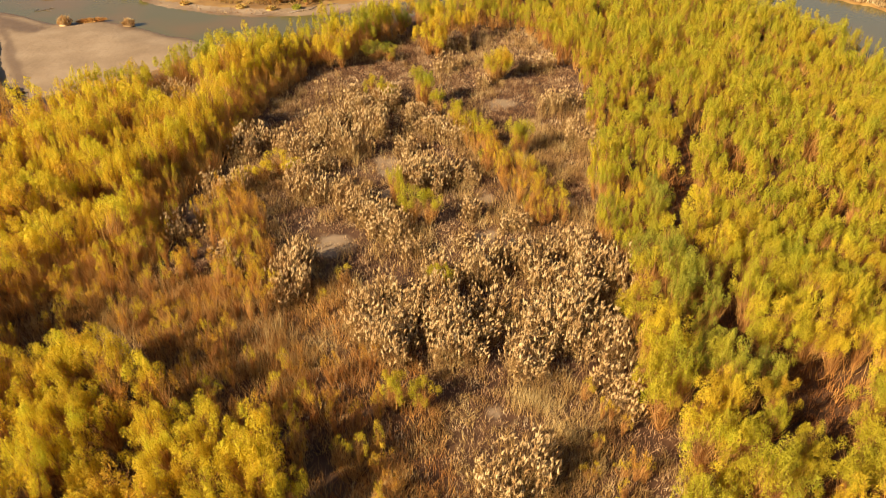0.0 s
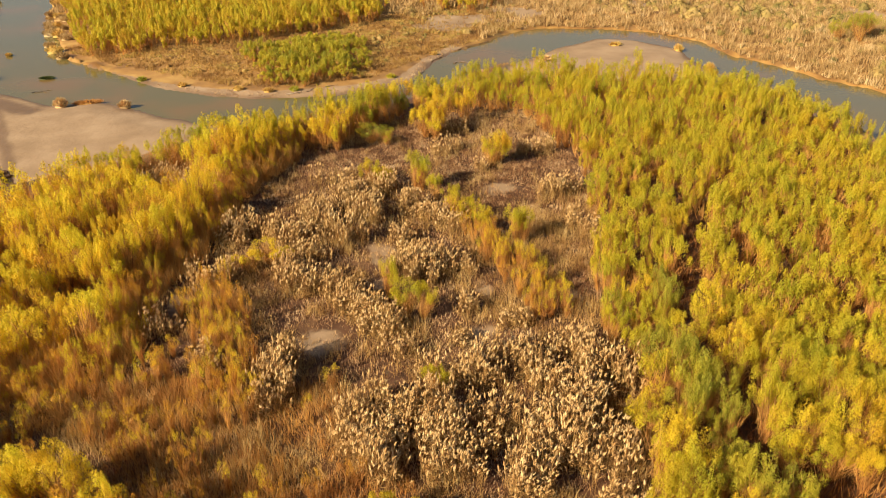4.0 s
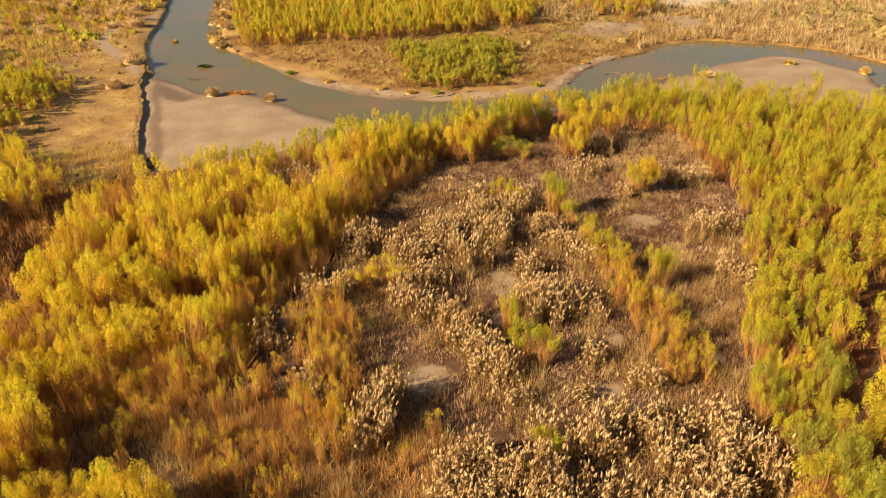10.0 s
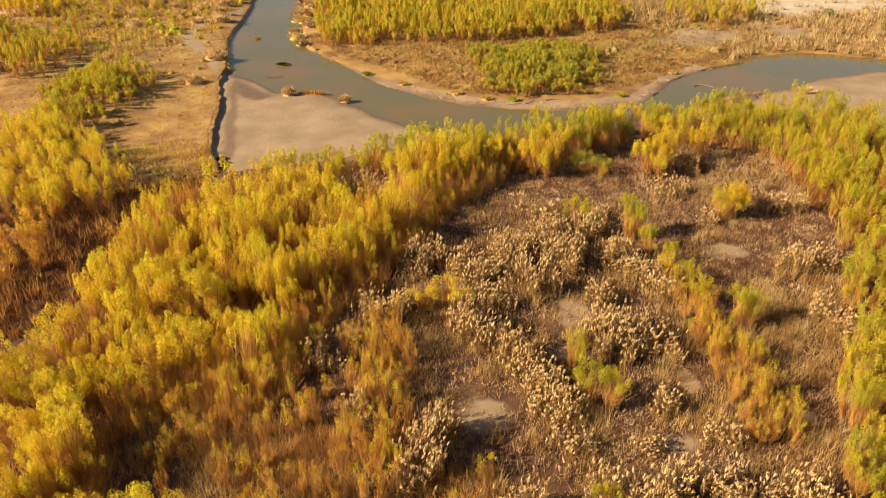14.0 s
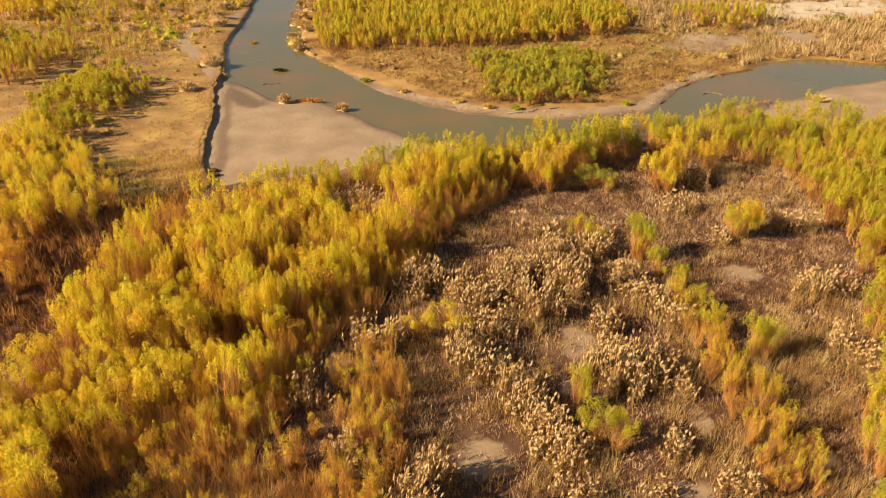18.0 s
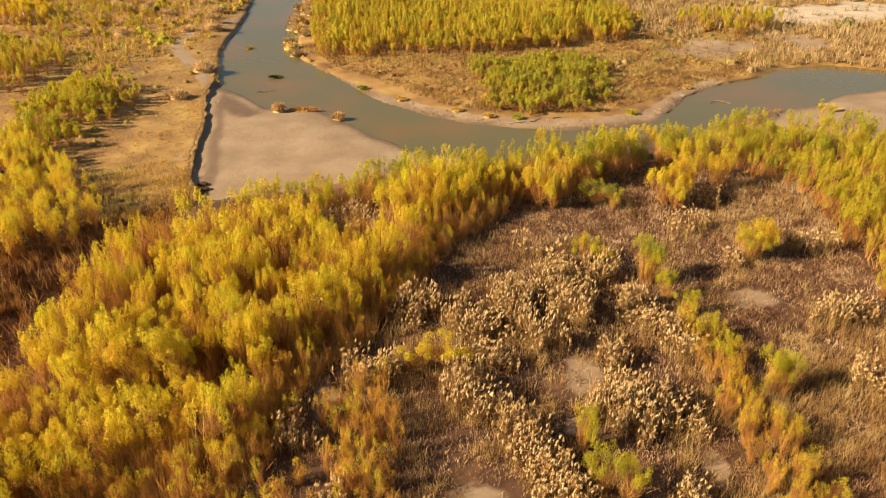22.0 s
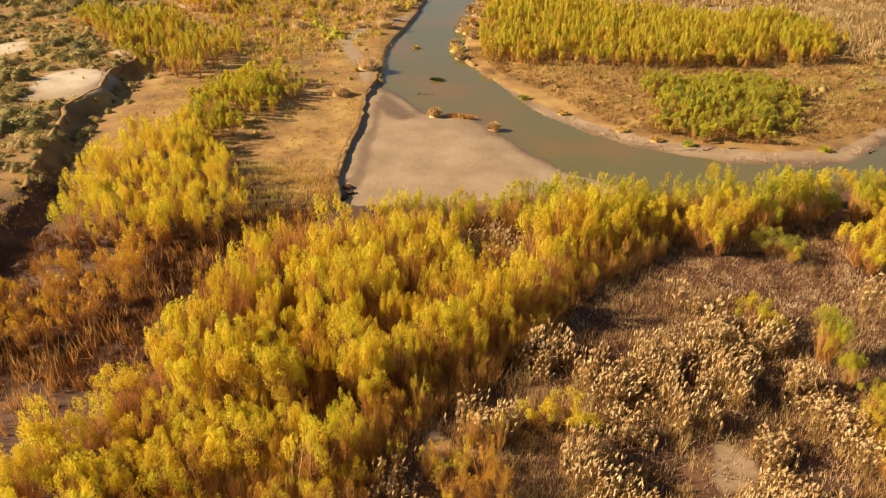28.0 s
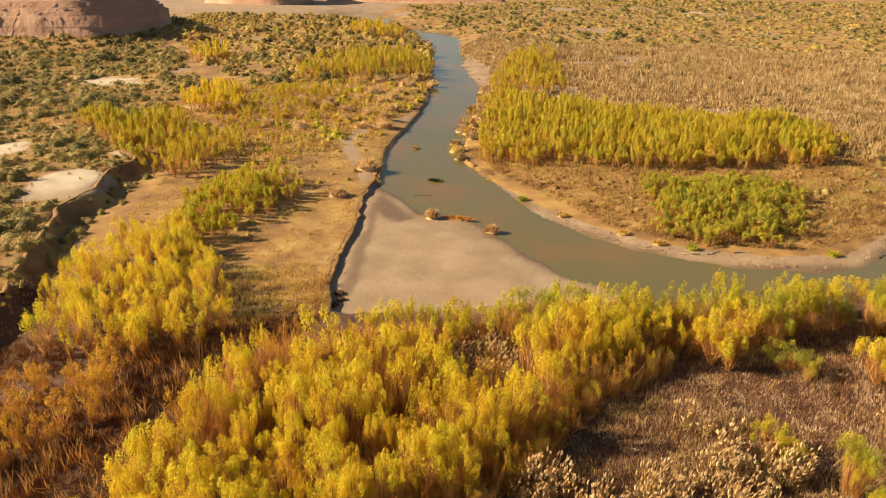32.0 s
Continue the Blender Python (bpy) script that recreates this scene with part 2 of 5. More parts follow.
# ---- materials ----
def material(name):
    m = bpy.data.materials.new(name)
    m.use_nodes = True
    return m, m.node_tree, m.node_tree.nodes["Principled BSDF"]


def node(tree, kind, **given):
    n = tree.nodes.new(kind)
    for k, v in given.items():
        n.inputs[k.replace("_", " ")].default_value = v
    return n


def ramp(tree, source, stops):
    r = tree.nodes.new("ShaderNodeValToRGB")
    while len(r.color_ramp.elements) < len(stops):
        r.color_ramp.elements.new(0.5)
    for e, (p, c) in zip(r.color_ramp.elements, stops):
        e.position, e.color = p, (*c, 1)
    tree.links.new(source, r.inputs["Fac"])
    return r.outputs["Color"]


def spot(tree, size, detail=3.0):
    """Noise at a size in metres, over the place itself."""
    g = tree.nodes.new("ShaderNodeNewGeometry")
    n = node(tree, "ShaderNodeTexNoise", Scale=1.0 / size, Detail=detail)
    tree.links.new(g.outputs["Position"], n.inputs["Vector"])
    return n.outputs["Fac"]


def mixed(tree, a, b, fac, blend="MIX"):
    m = tree.nodes.new("ShaderNodeMix")
    m.data_type, m.blend_type = "RGBA", blend
    for socket, v in ((m.inputs[6], a), (m.inputs[7], b), (m.inputs[0], fac)):
        if isinstance(v, bpy.types.NodeSocket):
            tree.links.new(v, socket)
        else:
            socket.default_value = v if isinstance(v, float) else (*v, 1)
    return m.outputs[2]


def plant(name, stops, patch=3.0, glow=0.3, rough=0.6, island=0.55):
    """Leaves and stalks: the tone wanders from patch to patch and from leaf to leaf."""
    m, t, p = material(name)
    g = t.nodes.new("ShaderNodeNewGeometry")
    add = t.nodes.new("ShaderNodeMath")
    add.operation = "MULTIPLY_ADD"
    t.links.new(g.outputs["Random Per Island"], add.inputs[0])
    add.inputs[1].default_value = island
    big = t.nodes.new("ShaderNodeMath")
    big.operation = "MULTIPLY_ADD"
    t.links.new(spot(t, patch, 1.5), big.inputs[0])
    big.inputs[1].default_value, big.inputs[2].default_value = 1.9, -0.45 - island / 2
    t.links.new(big.outputs[0], add.inputs[2])
    colour = ramp(t, add.outputs[0], stops)
    t.links.new(colour, p.inputs["Base Color"])
    p.inputs["Roughness"].default_value = rough
    p.inputs["Specular IOR Level"].default_value = 0.25
    if glow:
        tl = t.nodes.new("ShaderNodeBsdfTranslucent")
        t.links.new(colour, tl.inputs["Color"])
        mx = t.nodes.new("ShaderNodeMixShader")
        mx.inputs[0].default_value = glow
        t.links.new(p.outputs[0], mx.inputs[1])
        t.links.new(tl.outputs[0], mx.inputs[2])
        t.links.new(mx.outputs[0], t.nodes["Material Output"].inputs["Surface"])
    return m


LEAF_GOLD = plant("leaf_gold", [(0.0, (0.58, 0.33, 0.034)), (0.22, (0.69, 0.46, 0.034)), (0.55, (0.72, 0.55, 0.036)), (0.82, (0.65, 0.555, 0.036)), (1.0, (0.53, 0.505, 0.032))], 2.4, 0.52, 0.65, 0.16)
LEAF_LIME = plant("leaf_lime", [(0.0, (0.56, 0.37, 0.026)), (0.2, (0.57, 0.42, 0.027)), (0.5, (0.53, 0.44, 0.029)), (0.8, (0.44, 0.40, 0.029)), (1.0, (0.30, 0.32, 0.026))], 3.0, 0.5, 0.65, 0.16)
LEAF_GREEN = plant("leaf_green", [(0.0, (0.46, 0.37, 0.026)), (0.5, (0.34, 0.31, 0.028)), (1.0, (0.20, 0.215, 0.03))], 2.6, 0.33, 0.6, 0.22)
LEAF_OLIVE = plant("leaf_olive", [(0.0, (0.56, 0.42, 0.034)), (0.4, (0.48, 0.405, 0.036)), (0.75, (0.36, 0.345, 0.038)), (1.0, (0.22, 0.235, 0.036))], 2.2, 0.45, 0.65, 0.25)
LEAF_AMBER = plant("leaf_amber", [(0.0, (0.56, 0.33, 0.04)), (0.3, (0.58, 0.42, 0.036)), (0.65, (0.55, 0.455, 0.036)), (1.0, (0.43, 0.41, 0.036))], 4.5, 0.45, 0.65, 0.2)
LEAF_DARK = plant("leaf_dark", [(0.0, (0.05, 0.07, 0.018)), (0.5, (0.08, 0.10, 0.025)), (1.0, (0.14, 0.13, 0.03))], 1.0, 0.1)
REED_FIELD = plant("reed_field", [(0.0, (0.24, 0.14, 0.05)), (0.4, (0.39, 0.25, 0.10)), (0.75, (0.50, 0.345, 0.155)), (1.0, (0.62, 0.46, 0.25))], 3.0, 0.25, 0.7)
LEAF_RUST = plant("leaf_rust", [(0.0, (0.36, 0.15, 0.024)), (0.4, (0.56, 0.28, 0.028)), (0.75, (0.68, 0.41, 0.03)), (1.0, (0.66, 0.48, 0.03))], 1.6, 0.3, 0.6, 0.4)
LEAF_SAGE = plant("leaf_sage", [(0.0, (0.50, 0.35, 0.14)), (0.35, (0.41, 0.29, 0.095)), (0.6, (0.31, 0.24, 0.07)), (0.85, (0.20, 0.17, 0.052)), (1.0, (0.12, 0.115, 0.042))], 4.5, 0.3, 0.75, 0.3)
LEAF_BUSH = plant("leaf_bush", [(0.0, (0.36, 0.25, 0.075)), (0.35, (0.26, 0.195, 0.055)), (0.7, (0.175, 0.145, 0.042)), (1.0, (0.11, 0.10, 0.034))], 6.0, 0.3, 0.75, 0.25)
LEAF_TAWNY = plant("leaf_tawny", [(0.0, (0.36, 0.19, 0.05)), (0.35, (0.45, 0.28, 0.07)), (0.7, (0.48, 0.345, 0.085)), (1.0, (0.33, 0.285, 0.05))], 7.0, 0.3, 0.75, 0.35)
TWIG = plant("twig", [(0.0, (0.14, 0.055, 0.022)), (0.5, (0.27, 0.115, 0.036)), (1.0, (0.42, 0.22, 0.075))], 2.0, 0.0, 0.7)
TWIG_FINE = plant("fine_twig", [(0.0, (0.36, 0.15, 0.042)), (0.5, (0.57, 0.285, 0.075)), (1.0, (0.70, 0.43, 0.13))], 2.5, 0.35, 0.7)
STRAW = plant("straw", [(0.0, (0.24, 0.115, 0.04)), (0.35, (0.41, 0.24, 0.078)), (0.7, (0.55, 0.36, 0.13)), (1.0, (0.69, 0.52, 0.24))], 2.2, 0.25, 0.65)
LITTER = plant("litter", [(0.0, (0.20, 0.10, 0.045)), (0.4, (0.36, 0.205, 0.10)), (0.75, (0.56, 0.38, 0.205)), (1.0, (0.68, 0.53, 0.33))], 2.0, 0.15, 0.75)
MEADOW = plant("meadow", [(0.0, (0.38, 0.20, 0.05)), (0.4, (0.54, 0.325, 0.08)), (0.75, (0.60, 0.425, 0.12)), (1.0, (0.48, 0.42, 0.09))], 6.0, 0.25, 0.65)
REED_STALK = plant("reed_stalk", [(0.0, (0.15, 0.07, 0.026)), (0.5, (0.38, 0.215, 0.075)), (1.0, (0.56, 0.37, 0.135))], 1.4, 0.2, 0.6)
MAUVE = plant("dead_brush", [(0.0, (0.085, 0.036, 0.017)), (0.45, (0.18, 0.082, 0.038)), (0.8, (0.30, 0.158, 0.076)), (1.0, (0.46, 0.28, 0.15))], 2.0, 0.1, 0.75)
BROWN_GRASS = plant("brown_grass", [(0.0, (0.20, 0.095, 0.03)), (0.4, (0.34, 0.19, 0.055)), (0.75, (0.45, 0.29, 0.085)), (1.0, (0.36, 0.30, 0.07))], 5.0, 0.25, 0.7)
RUSSET = plant("russet_brush", [(0.0, (0.11, 0.038, 0.012)), (0.5, (0.22, 0.085, 0.024)), (1.0, (0.36, 0.16, 0.045))], 2.4, 0.1, 0.7)
PLUME = plant("plume", [(0.0, (0.40, 0.23, 0.085)), (0.35, (0.58, 0.375, 0.16)), (0.75, (0.70, 0.49, 0.235)), (1.0, (0.79, 0.59, 0.31))], 1.3, 0.3, 0.85, 0.7)


def ground_material():
    m, t, p = material("soil_and_sand")
    a, b, d, e = (t.nodes.new("ShaderNodeAttribute") for _ in range(4))
    a.attribute_name, b.attribute_name, d.attribute_name, e.attribute_name = "sandy", "damp", "turf", "pale"
    soil = ramp(t, spot(t, 2.2, 6), [(0.3, (0.055, 0.022, 0.008)), (0.5, (0.095, 0.04, 0.015)), (0.7, (0.15, 0.072, 0.028))])
    grassy = ramp(t, spot(t, 4.5, 8), [(0.3, (0.15, 0.07, 0.02)), (0.5, (0.28, 0.145, 0.038)), (0.7, (0.40, 0.24, 0.068))])
    soil = mixed(t, soil, grassy, d.outputs["Fac"])
    sand = ramp(t, spot(t, 5.0, 7), [(0.3, (0.235, 0.15, 0.082)), (0.5, (0.29, 0.19, 0.108)), (0.7, (0.345, 0.235, 0.14))])
    wet = mixed(t, (0.13, 0.075, 0.036), (0.20, 0.12, 0.065), spot(t, 1.5))
    sand = mixed(t, sand, ramp(t, spot(t, 3.0, 7), [(0.3, (0.40, 0.30, 0.195)), (0.7, (0.55, 0.43, 0.30))]), e.outputs["Fac"])
    sand = mixed(t, sand, wet, b.outputs["Fac"])
    ragged = t.nodes.new("ShaderNodeMath")
    ragged.operation = "MULTIPLY_ADD"
    ragged.inputs[1].default_value = 0.8
    t.links.new(spot(t, 1.3, 8), ragged.inputs[0])
    t.links.new(a.outputs["Fac"], ragged.inputs[2])
    edge = t.nodes.new("ShaderNodeMapRange")
    edge.interpolation_type = "SMOOTHSTEP"
    edge.inputs["From Min"].default_value, edge.inputs["From Max"].default_value = 0.75, 1.08
    t.links.new(ragged.outputs[0], edge.inputs["Value"])
    t.links.new(mixed(t, soil, sand, edge.outputs[0]), p.inputs["Base Color"])
    rough = t.nodes.new("ShaderNodeMapRange")
    rough.inputs["To Min"].default_value, rough.inputs["To Max"].default_value = 0.9, 0.55
    t.links.new(b.outputs["Fac"], rough.inputs["Value"])
    t.links.new(rough.outputs[0], p.inputs["Roughness"])
    bump = node(t, "ShaderNodeBump", Strength=0.5, Distance=0.12)
    t.links.new(spot(t, 0.6, 6), bump.inputs["Height"])
    t.links.new(bump.outputs[0], p.inputs["Normal"])
    return m


def water_material():
    m, t, p = material("silty_water")
    c = ramp(t, spot(t, 22, 4), [(0.3, (0.12, 0.102, 0.036)), (0.5, (0.135, 0.105, 0.036)), (0.72, (0.21, 0.105, 0.032))])
    t.links.new(c, p.inputs["Base Color"])
    p.inputs["Roughness"].default_value = 0.12
    p.inputs["IOR"].default_value = 1.33
    bump = node(t, "ShaderNodeBump", Strength=0.12, Distance=0.05)
    t.links.new(spot(t, 0.9, 4), bump.inputs["Height"])
    t.links.new(bump.outputs[0], p.inputs["Normal"])
    return m


def rock_material():
    m, t, p = material("red_sandstone")
    g = t.nodes.new("ShaderNodeNewGeometry")
    mp = t.nodes.new("ShaderNodeMapping")
    mp.inputs["Scale"].default_value = (0.03, 0.03, 0.5)
    t.links.new(g.outputs["Position"], mp.inputs["Vector"])
    n = node(t, "ShaderNodeTexNoise", Scale=1.0, Detail=5.0)
    t.links.new(mp.outputs[0], n.inputs["Vector"])
    c = ramp(t, n.outputs["Fac"], [(0.3, (0.34, 0.17, 0.10)), (0.5, (0.47, 0.26, 0.16)), (0.7, (0.55, 0.345, 0.225))])
    t.links.new(mixed(t, c, (0.34, 0.175, 0.105), spot(t, 9, 6)), p.inputs["Base Color"])
    p.inputs["Roughness"].default_value = 0.9
    bump = node(t, "ShaderNodeBump", Strength=0.8, Distance=0.6)
    t.links.new(spot(t, 2.5, 8), bump.inputs["Height"])
    t.links.new(bump.outputs[0], p.inputs["Normal"])
    return m


def bank_material():
    m, t, p = material("bank_earth")
    c = ramp(t, spot(t, 0.8, 7), [(0.3, (0.17, 0.085, 0.035)), (0.5, (0.29, 0.165, 0.065)), (0.7, (0.40, 0.25, 0.105))])
    t.links.new(c, p.inputs["Base Color"])
    p.inputs["Roughness"].default_value = 0.95
    bump = node(t, "ShaderNodeBump", Strength=0.7, Distance=0.15)
    t.links.new(spot(t, 0.35, 7), bump.inputs["Height"])
    t.links.new(bump.outputs[0], p.inputs["Normal"])
    return m


BANK = bank_material()
SOIL, WATER, ROCK = ground_material(), water_material(), rock_material()
WOOD = plant("driftwood", [(0.0, (0.12, 0.08, 0.055)), (0.5, (0.24, 0.17, 0.12)), (1.0, (0.42, 0.33, 0.25))], 1.0, 0.0, 0.85)


# ---- mesh helpers ----
def solid(name, v, f, mat, smooth=False):
    """A mesh from arrays of corners and of triangles or quads."""
    v, f = np.asarray(v, np.float32), np.asarray(f, np.int32)
    me = bpy.data.meshes.new(name)
    me.vertices.add(len(v))
    me.vertices.foreach_set("co", v.ravel())
    me.loops.add(f.size)
    me.loops.foreach_set("vertex_index", f.ravel())
    me.polygons.add(len(f))
    me.polygons.foreach_set("loop_start", np.arange(0, f.size, f.shape[1], dtype=np.int32))
    if smooth:
        me.polygons.foreach_set("use_smooth", np.ones(len(f), bool))
    me.update(calc_edges=True)
    me.materials.append(mat)
    return me


def part(name, mesh, parent, label=""):
    ob = new(name, mesh)
    ob.parent = parent
    return tagged(ob, label)


def many(v, f, places):
    """One pair of arrays from copies of a form; places: x, y, z, turn, width, height."""
    x, y, z, a, s, h = np.asarray(places, np.float32).T
    c, d = np.cos(a)[:, None] * s[:, None], np.sin(a)[:, None] * s[:, None]
    out = np.empty((len(x), len(v), 3), np.float32)
    out[:, :, 0] = v[:, 0] * c - v[:, 1] * d + x[:, None]
    out[:, :, 1] = v[:, 0] * d + v[:, 1] * c + y[:, None]
    out[:, :, 2] = v[:, 2] * h[:, None] + z[:, None]
    faces = f[None] + (np.arange(len(x)) * len(v))[:, None, None]
    return out.reshape(-1, 3), faces.reshape(-1, f.shape[1])


def join(pairs):
    vs, fs, n = [], [], 0
    for v, f in pairs:
        vs.append(v)
        fs.append(f + n)
        n += len(v)
    return np.concatenate(vs), np.concatenate(fs)


def tubes(paths, radii):
    """Three-sided tapering stems along paths (stem, point, 3)."""
    n, k, _ = paths.shape
    ang = np.arange(3) * 2.0944
    ring = np.stack([np.cos(ang), np.sin(ang), ang * 0], 1)
    v = paths[:, :, None, :] + ring[None, None] * radii[:, :, None, None]
    i = np.arange(n)[:, None, None] * k * 3 + np.arange(k - 1)[None, :, None] * 3 + np.arange(3)[None, None, :]
    j = np.arange(n)[:, None, None] * k * 3 + np.arange(k - 1)[None, :, None] * 3 + (np.arange(3)[None, None, :] + 1) % 3
    f = np.concatenate([np.stack([i, j, j + 3], -1).reshape(-1, 3), np.stack([i, j + 3, i + 3], -1).reshape(-1, 3)])
    return v.reshape(-1, 3), f


def blades(p, way, length, width, rng):
    """Thin pointed leaves: a triangle each, from p along way."""
    way = way / np.linalg.norm(way, axis=1)[:, None]
    side = np.cross(way, rng.normal(size=way.shape))
    side = side / np.linalg.norm(side, axis=1)[:, None] * width[:, None] * 0.5
    v = np.stack([p - side, p + side, p + way * length[:, None]], 1).reshape(-1, 3)
    return v, np.arange(len(v)).reshape(-1, 3)


def scatter(poly, gap, rng, edge=0.0):
    """Points in a polygon, at least about gap apart."""
    xs, ys = [p[0] for p in poly], [p[1] for p in poly]
    nx, ny = int((max(xs) - min(xs)) / gap) + 1, int((max(ys) - min(ys)) / gap) + 1
    gx, gy = np.meshgrid(np.arange(nx), np.arange(ny))
    gx = (gx + (gy % 2) * 0.5).ravel() + rng.uniform(-0.36, 0.36, nx * ny)
    gy = gy.ravel() + rng.uniform(-0.36, 0.36, nx * ny)
    x, y = min(xs) + gx * gap, min(ys) + gy * gap
    keep = inside(poly, x, y)
    if edge:
        keep &= away(poly, x, y, True) > edge
    return x[keep], y[keep]


# ---- ground and water ----
def spaced(lo, a, b, hi, fine, grow):
    core = list(np.arange(a, b, fine))
    up, down, s = [b], [a], fine
    while up[-1] < hi:
        s *= grow
        up.append(up[-1] + s)
    s = fine
    while down[-1] > lo:
        s *= grow
        down.append(down[-1] - s)
    return np.array(down[:0:-1] + core + up)


gx = spaced(-3600, -80, 104, 3600, 1.0, 1.12)
gx = np.unique(np.concatenate([gx, np.arange(-47, -24, 0.33)]))
gy = spaced(-900, 30, 145, 4200, 0.9, 1.07)
GX, GY = np.meshgrid(gx, gy)
gz, g_sand, g_damp, g_turf, g_pale = terrain(GX.ravel(), GY.ravel())
idx = np.arange(GX.size).reshape(GX.shape)
quads = np.stack([idx[:-1, :-1], idx[:-1, 1:], idx[1:, 1:], idx[1:, :-1]], -1).reshape(-1, 4)
me = solid("ground", np.stack([GX.ravel(), GY.ravel(), gz], 1), quads, SOIL, True)
for key, values in (("sandy", g_sand), ("damp", g_damp), ("turf", g_turf), ("pale", g_pale)):
    me.attributes.new(key, "FLOAT", "POINT").data.foreach_set("value", values.astype(np.float32))
ground = tagged(new("ground", me), "sandy brown flood plain with bare sandbars and cut banks", "ground", kind="structure")

wx, wy = np.meshgrid(np.linspace(-260, 180, 12), np.linspace(-60, 560, 14))
widx = np.arange(wx.size).reshape(wx.shape)
wq = np.stack([widx[:-1, :-1], widx[:-1, 1:], widx[1:, 1:], widx[1:, :-1]], -1).reshape(-1, 4)
river = tagged(new("water", solid("water", np.stack([wx.ravel(), wy.ravel(), wx.ravel() * 0], 1), wq, WATER)),
               "shallow grey-green silty river winding between sandbars", "river", kind="structure")


# ---- trees ----
def facing(p, n, length, width, rng, up=0.5):
    """Small leaves that face outwards from their clump: a triangle each."""
    n = n / np.maximum(np.linalg.norm(n, axis=1), 1e-6)[:, None]
    way = rng.normal(0, 1, p.shape) + (0, 0, up)
    way = way - n * (way * n).sum(1)[:, None]
    way = way / np.linalg.norm(way, axis=1)[:, None]
    side = np.cross(way, n) * width[:, None] * 0.5
    v = np.stack([p - side, p + side, p + way * length[:, None]], 1).reshape(-1, 3)
    return v, np.arange(len(v)).reshape(-1, 3)


def willow(seed, stems=9, sprays=20, each=100, twigs=220, high=4.3, wide=1.25, low=0.4, leaf=0.12, slim=0.4, points=3, plump=1.0, rise=1.3):
    """A young willow: shoots rise like a broom from one foot, bare and russet below, each ending in upright feathery sprays of small leaves."""
    rng = np.random.default_rng(seed)
    a, r = rng.uniform(0, 6.283, stems), wide * np.sqrt((np.arange(stems) + rng.uniform(0.1, 0.9, stems)) / stems) * 0.86
    top = np.stack([np.cos(a) * r, np.sin(a) * r, high * (1 - 0.36 * (r / wide) ** 2) * rng.uniform(0.84, 1.05, stems)], 1)
    foot = np.repeat(np.array([[0, 0, -0.15]]), stems, 0)
    bend = rng.normal(0, 0.12, (stems, 3)) * (1, 1, 0)

    def along(i, s):
        s = s[:, None]
        flare = np.concatenate([s ** 1.15, s ** 1.15, s], 1)
        return foot[i] + (top[i] - foot[i]) * flare + bend[i] * np.sin(s * 3.1416)
    s = np.linspace(0, 1, points)
    paths = np.stack([along(np.arange(stems), np.full(stems, q)) for q in s], 1)
    radii = (0.034 * (1 - s) + 0.007)[None] * rng.uniform(0.7, 1.3, (stems, 1))
    wood, faces = tubes(paths, radii)
    first = np.arange(stems)[:, None] * points * 3 + np.arange(3)[None]
    same = np.arange(len(wood))
    same[first] = np.arange(3)[None]
    faces = same[faces]
    # bare rods and side twigs
    i = rng.integers(0, stems, twigs)
    q = rng.uniform(0.0, 0.66, twigs) ** 1.1
    spread = 0.06 + 0.22 * q[:, None]
    p = along(i, q) + rng.normal(0, 1, (twigs, 3)) * spread * wide * (1, 1, 0.3)
    end = along(i, np.clip(q + rng.uniform(0.16, 0.40, twigs), 0, 1)) + rng.normal(0, 1, (twigs, 3)) * (spread + 0.08) * wide * (1, 1, 0.3)
    fine = blades(p, end - p, np.linalg.norm(end - p, axis=1), leaf * slim * 0.5 * rng.uniform(0.7, 1.4, twigs), rng)
    # sprays: a teardrop of leaves round the end of a shoot
    i = np.concatenate([np.arange(stems), rng.integers(0, stems, max(0, sprays - stems))])[:sprays]
    q = np.where(np.arange(sprays) < stems, 1.0, low + (0.96 - low) * np.sqrt(rng.uniform(0, 1, sprays)))
    a = rng.uniform(0, 6.283, sprays)
    off = wide * rng.uniform(0.08, 0.34, sprays) * (q < 1)
    tip = along(i, q) + np.stack([np.cos(a) * off, np.sin(a) * off, rng.uniform(0.0, 0.3, sprays)], 1)
    round_, long_ = plump * wide * rng.uniform(0.20, 0.33, sprays), high * rng.uniform(0.20, 0.34, sprays)
    j = np.repeat(np.arange(sprays), each)
    h = rng.beta(1.5, 1.35, len(j))
    b = rng.uniform(0, 6.283, len(j))
    shape = np.sqrt(np.clip(h * 1.06, 0, 1)) * np.clip(1.03 - h, 0, 1) ** 0.6 * 1.45
    rad = round_[j] * shape * rng.uniform(0, 1, len(j)) ** 0.36
    out = np.stack([np.cos(b), np.sin(b), 0.9 * (h - 0.35)], 1)
    p = tip[j] + np.stack([np.cos(b) * rad, np.sin(b) * rad, (h - 0.8) * long_[j]], 1)
    p[:, 2] = np.maximum(p[:, 2], 0.1 * high)
    green = facing(p, out + rng.normal(0, 0.38, p.shape), leaf * rng.uniform(0.6, 1.5, len(j)), leaf * slim * rng.uniform(0.7, 1.4, len(j)), rng, rise)
    return (wood, faces), fine, green


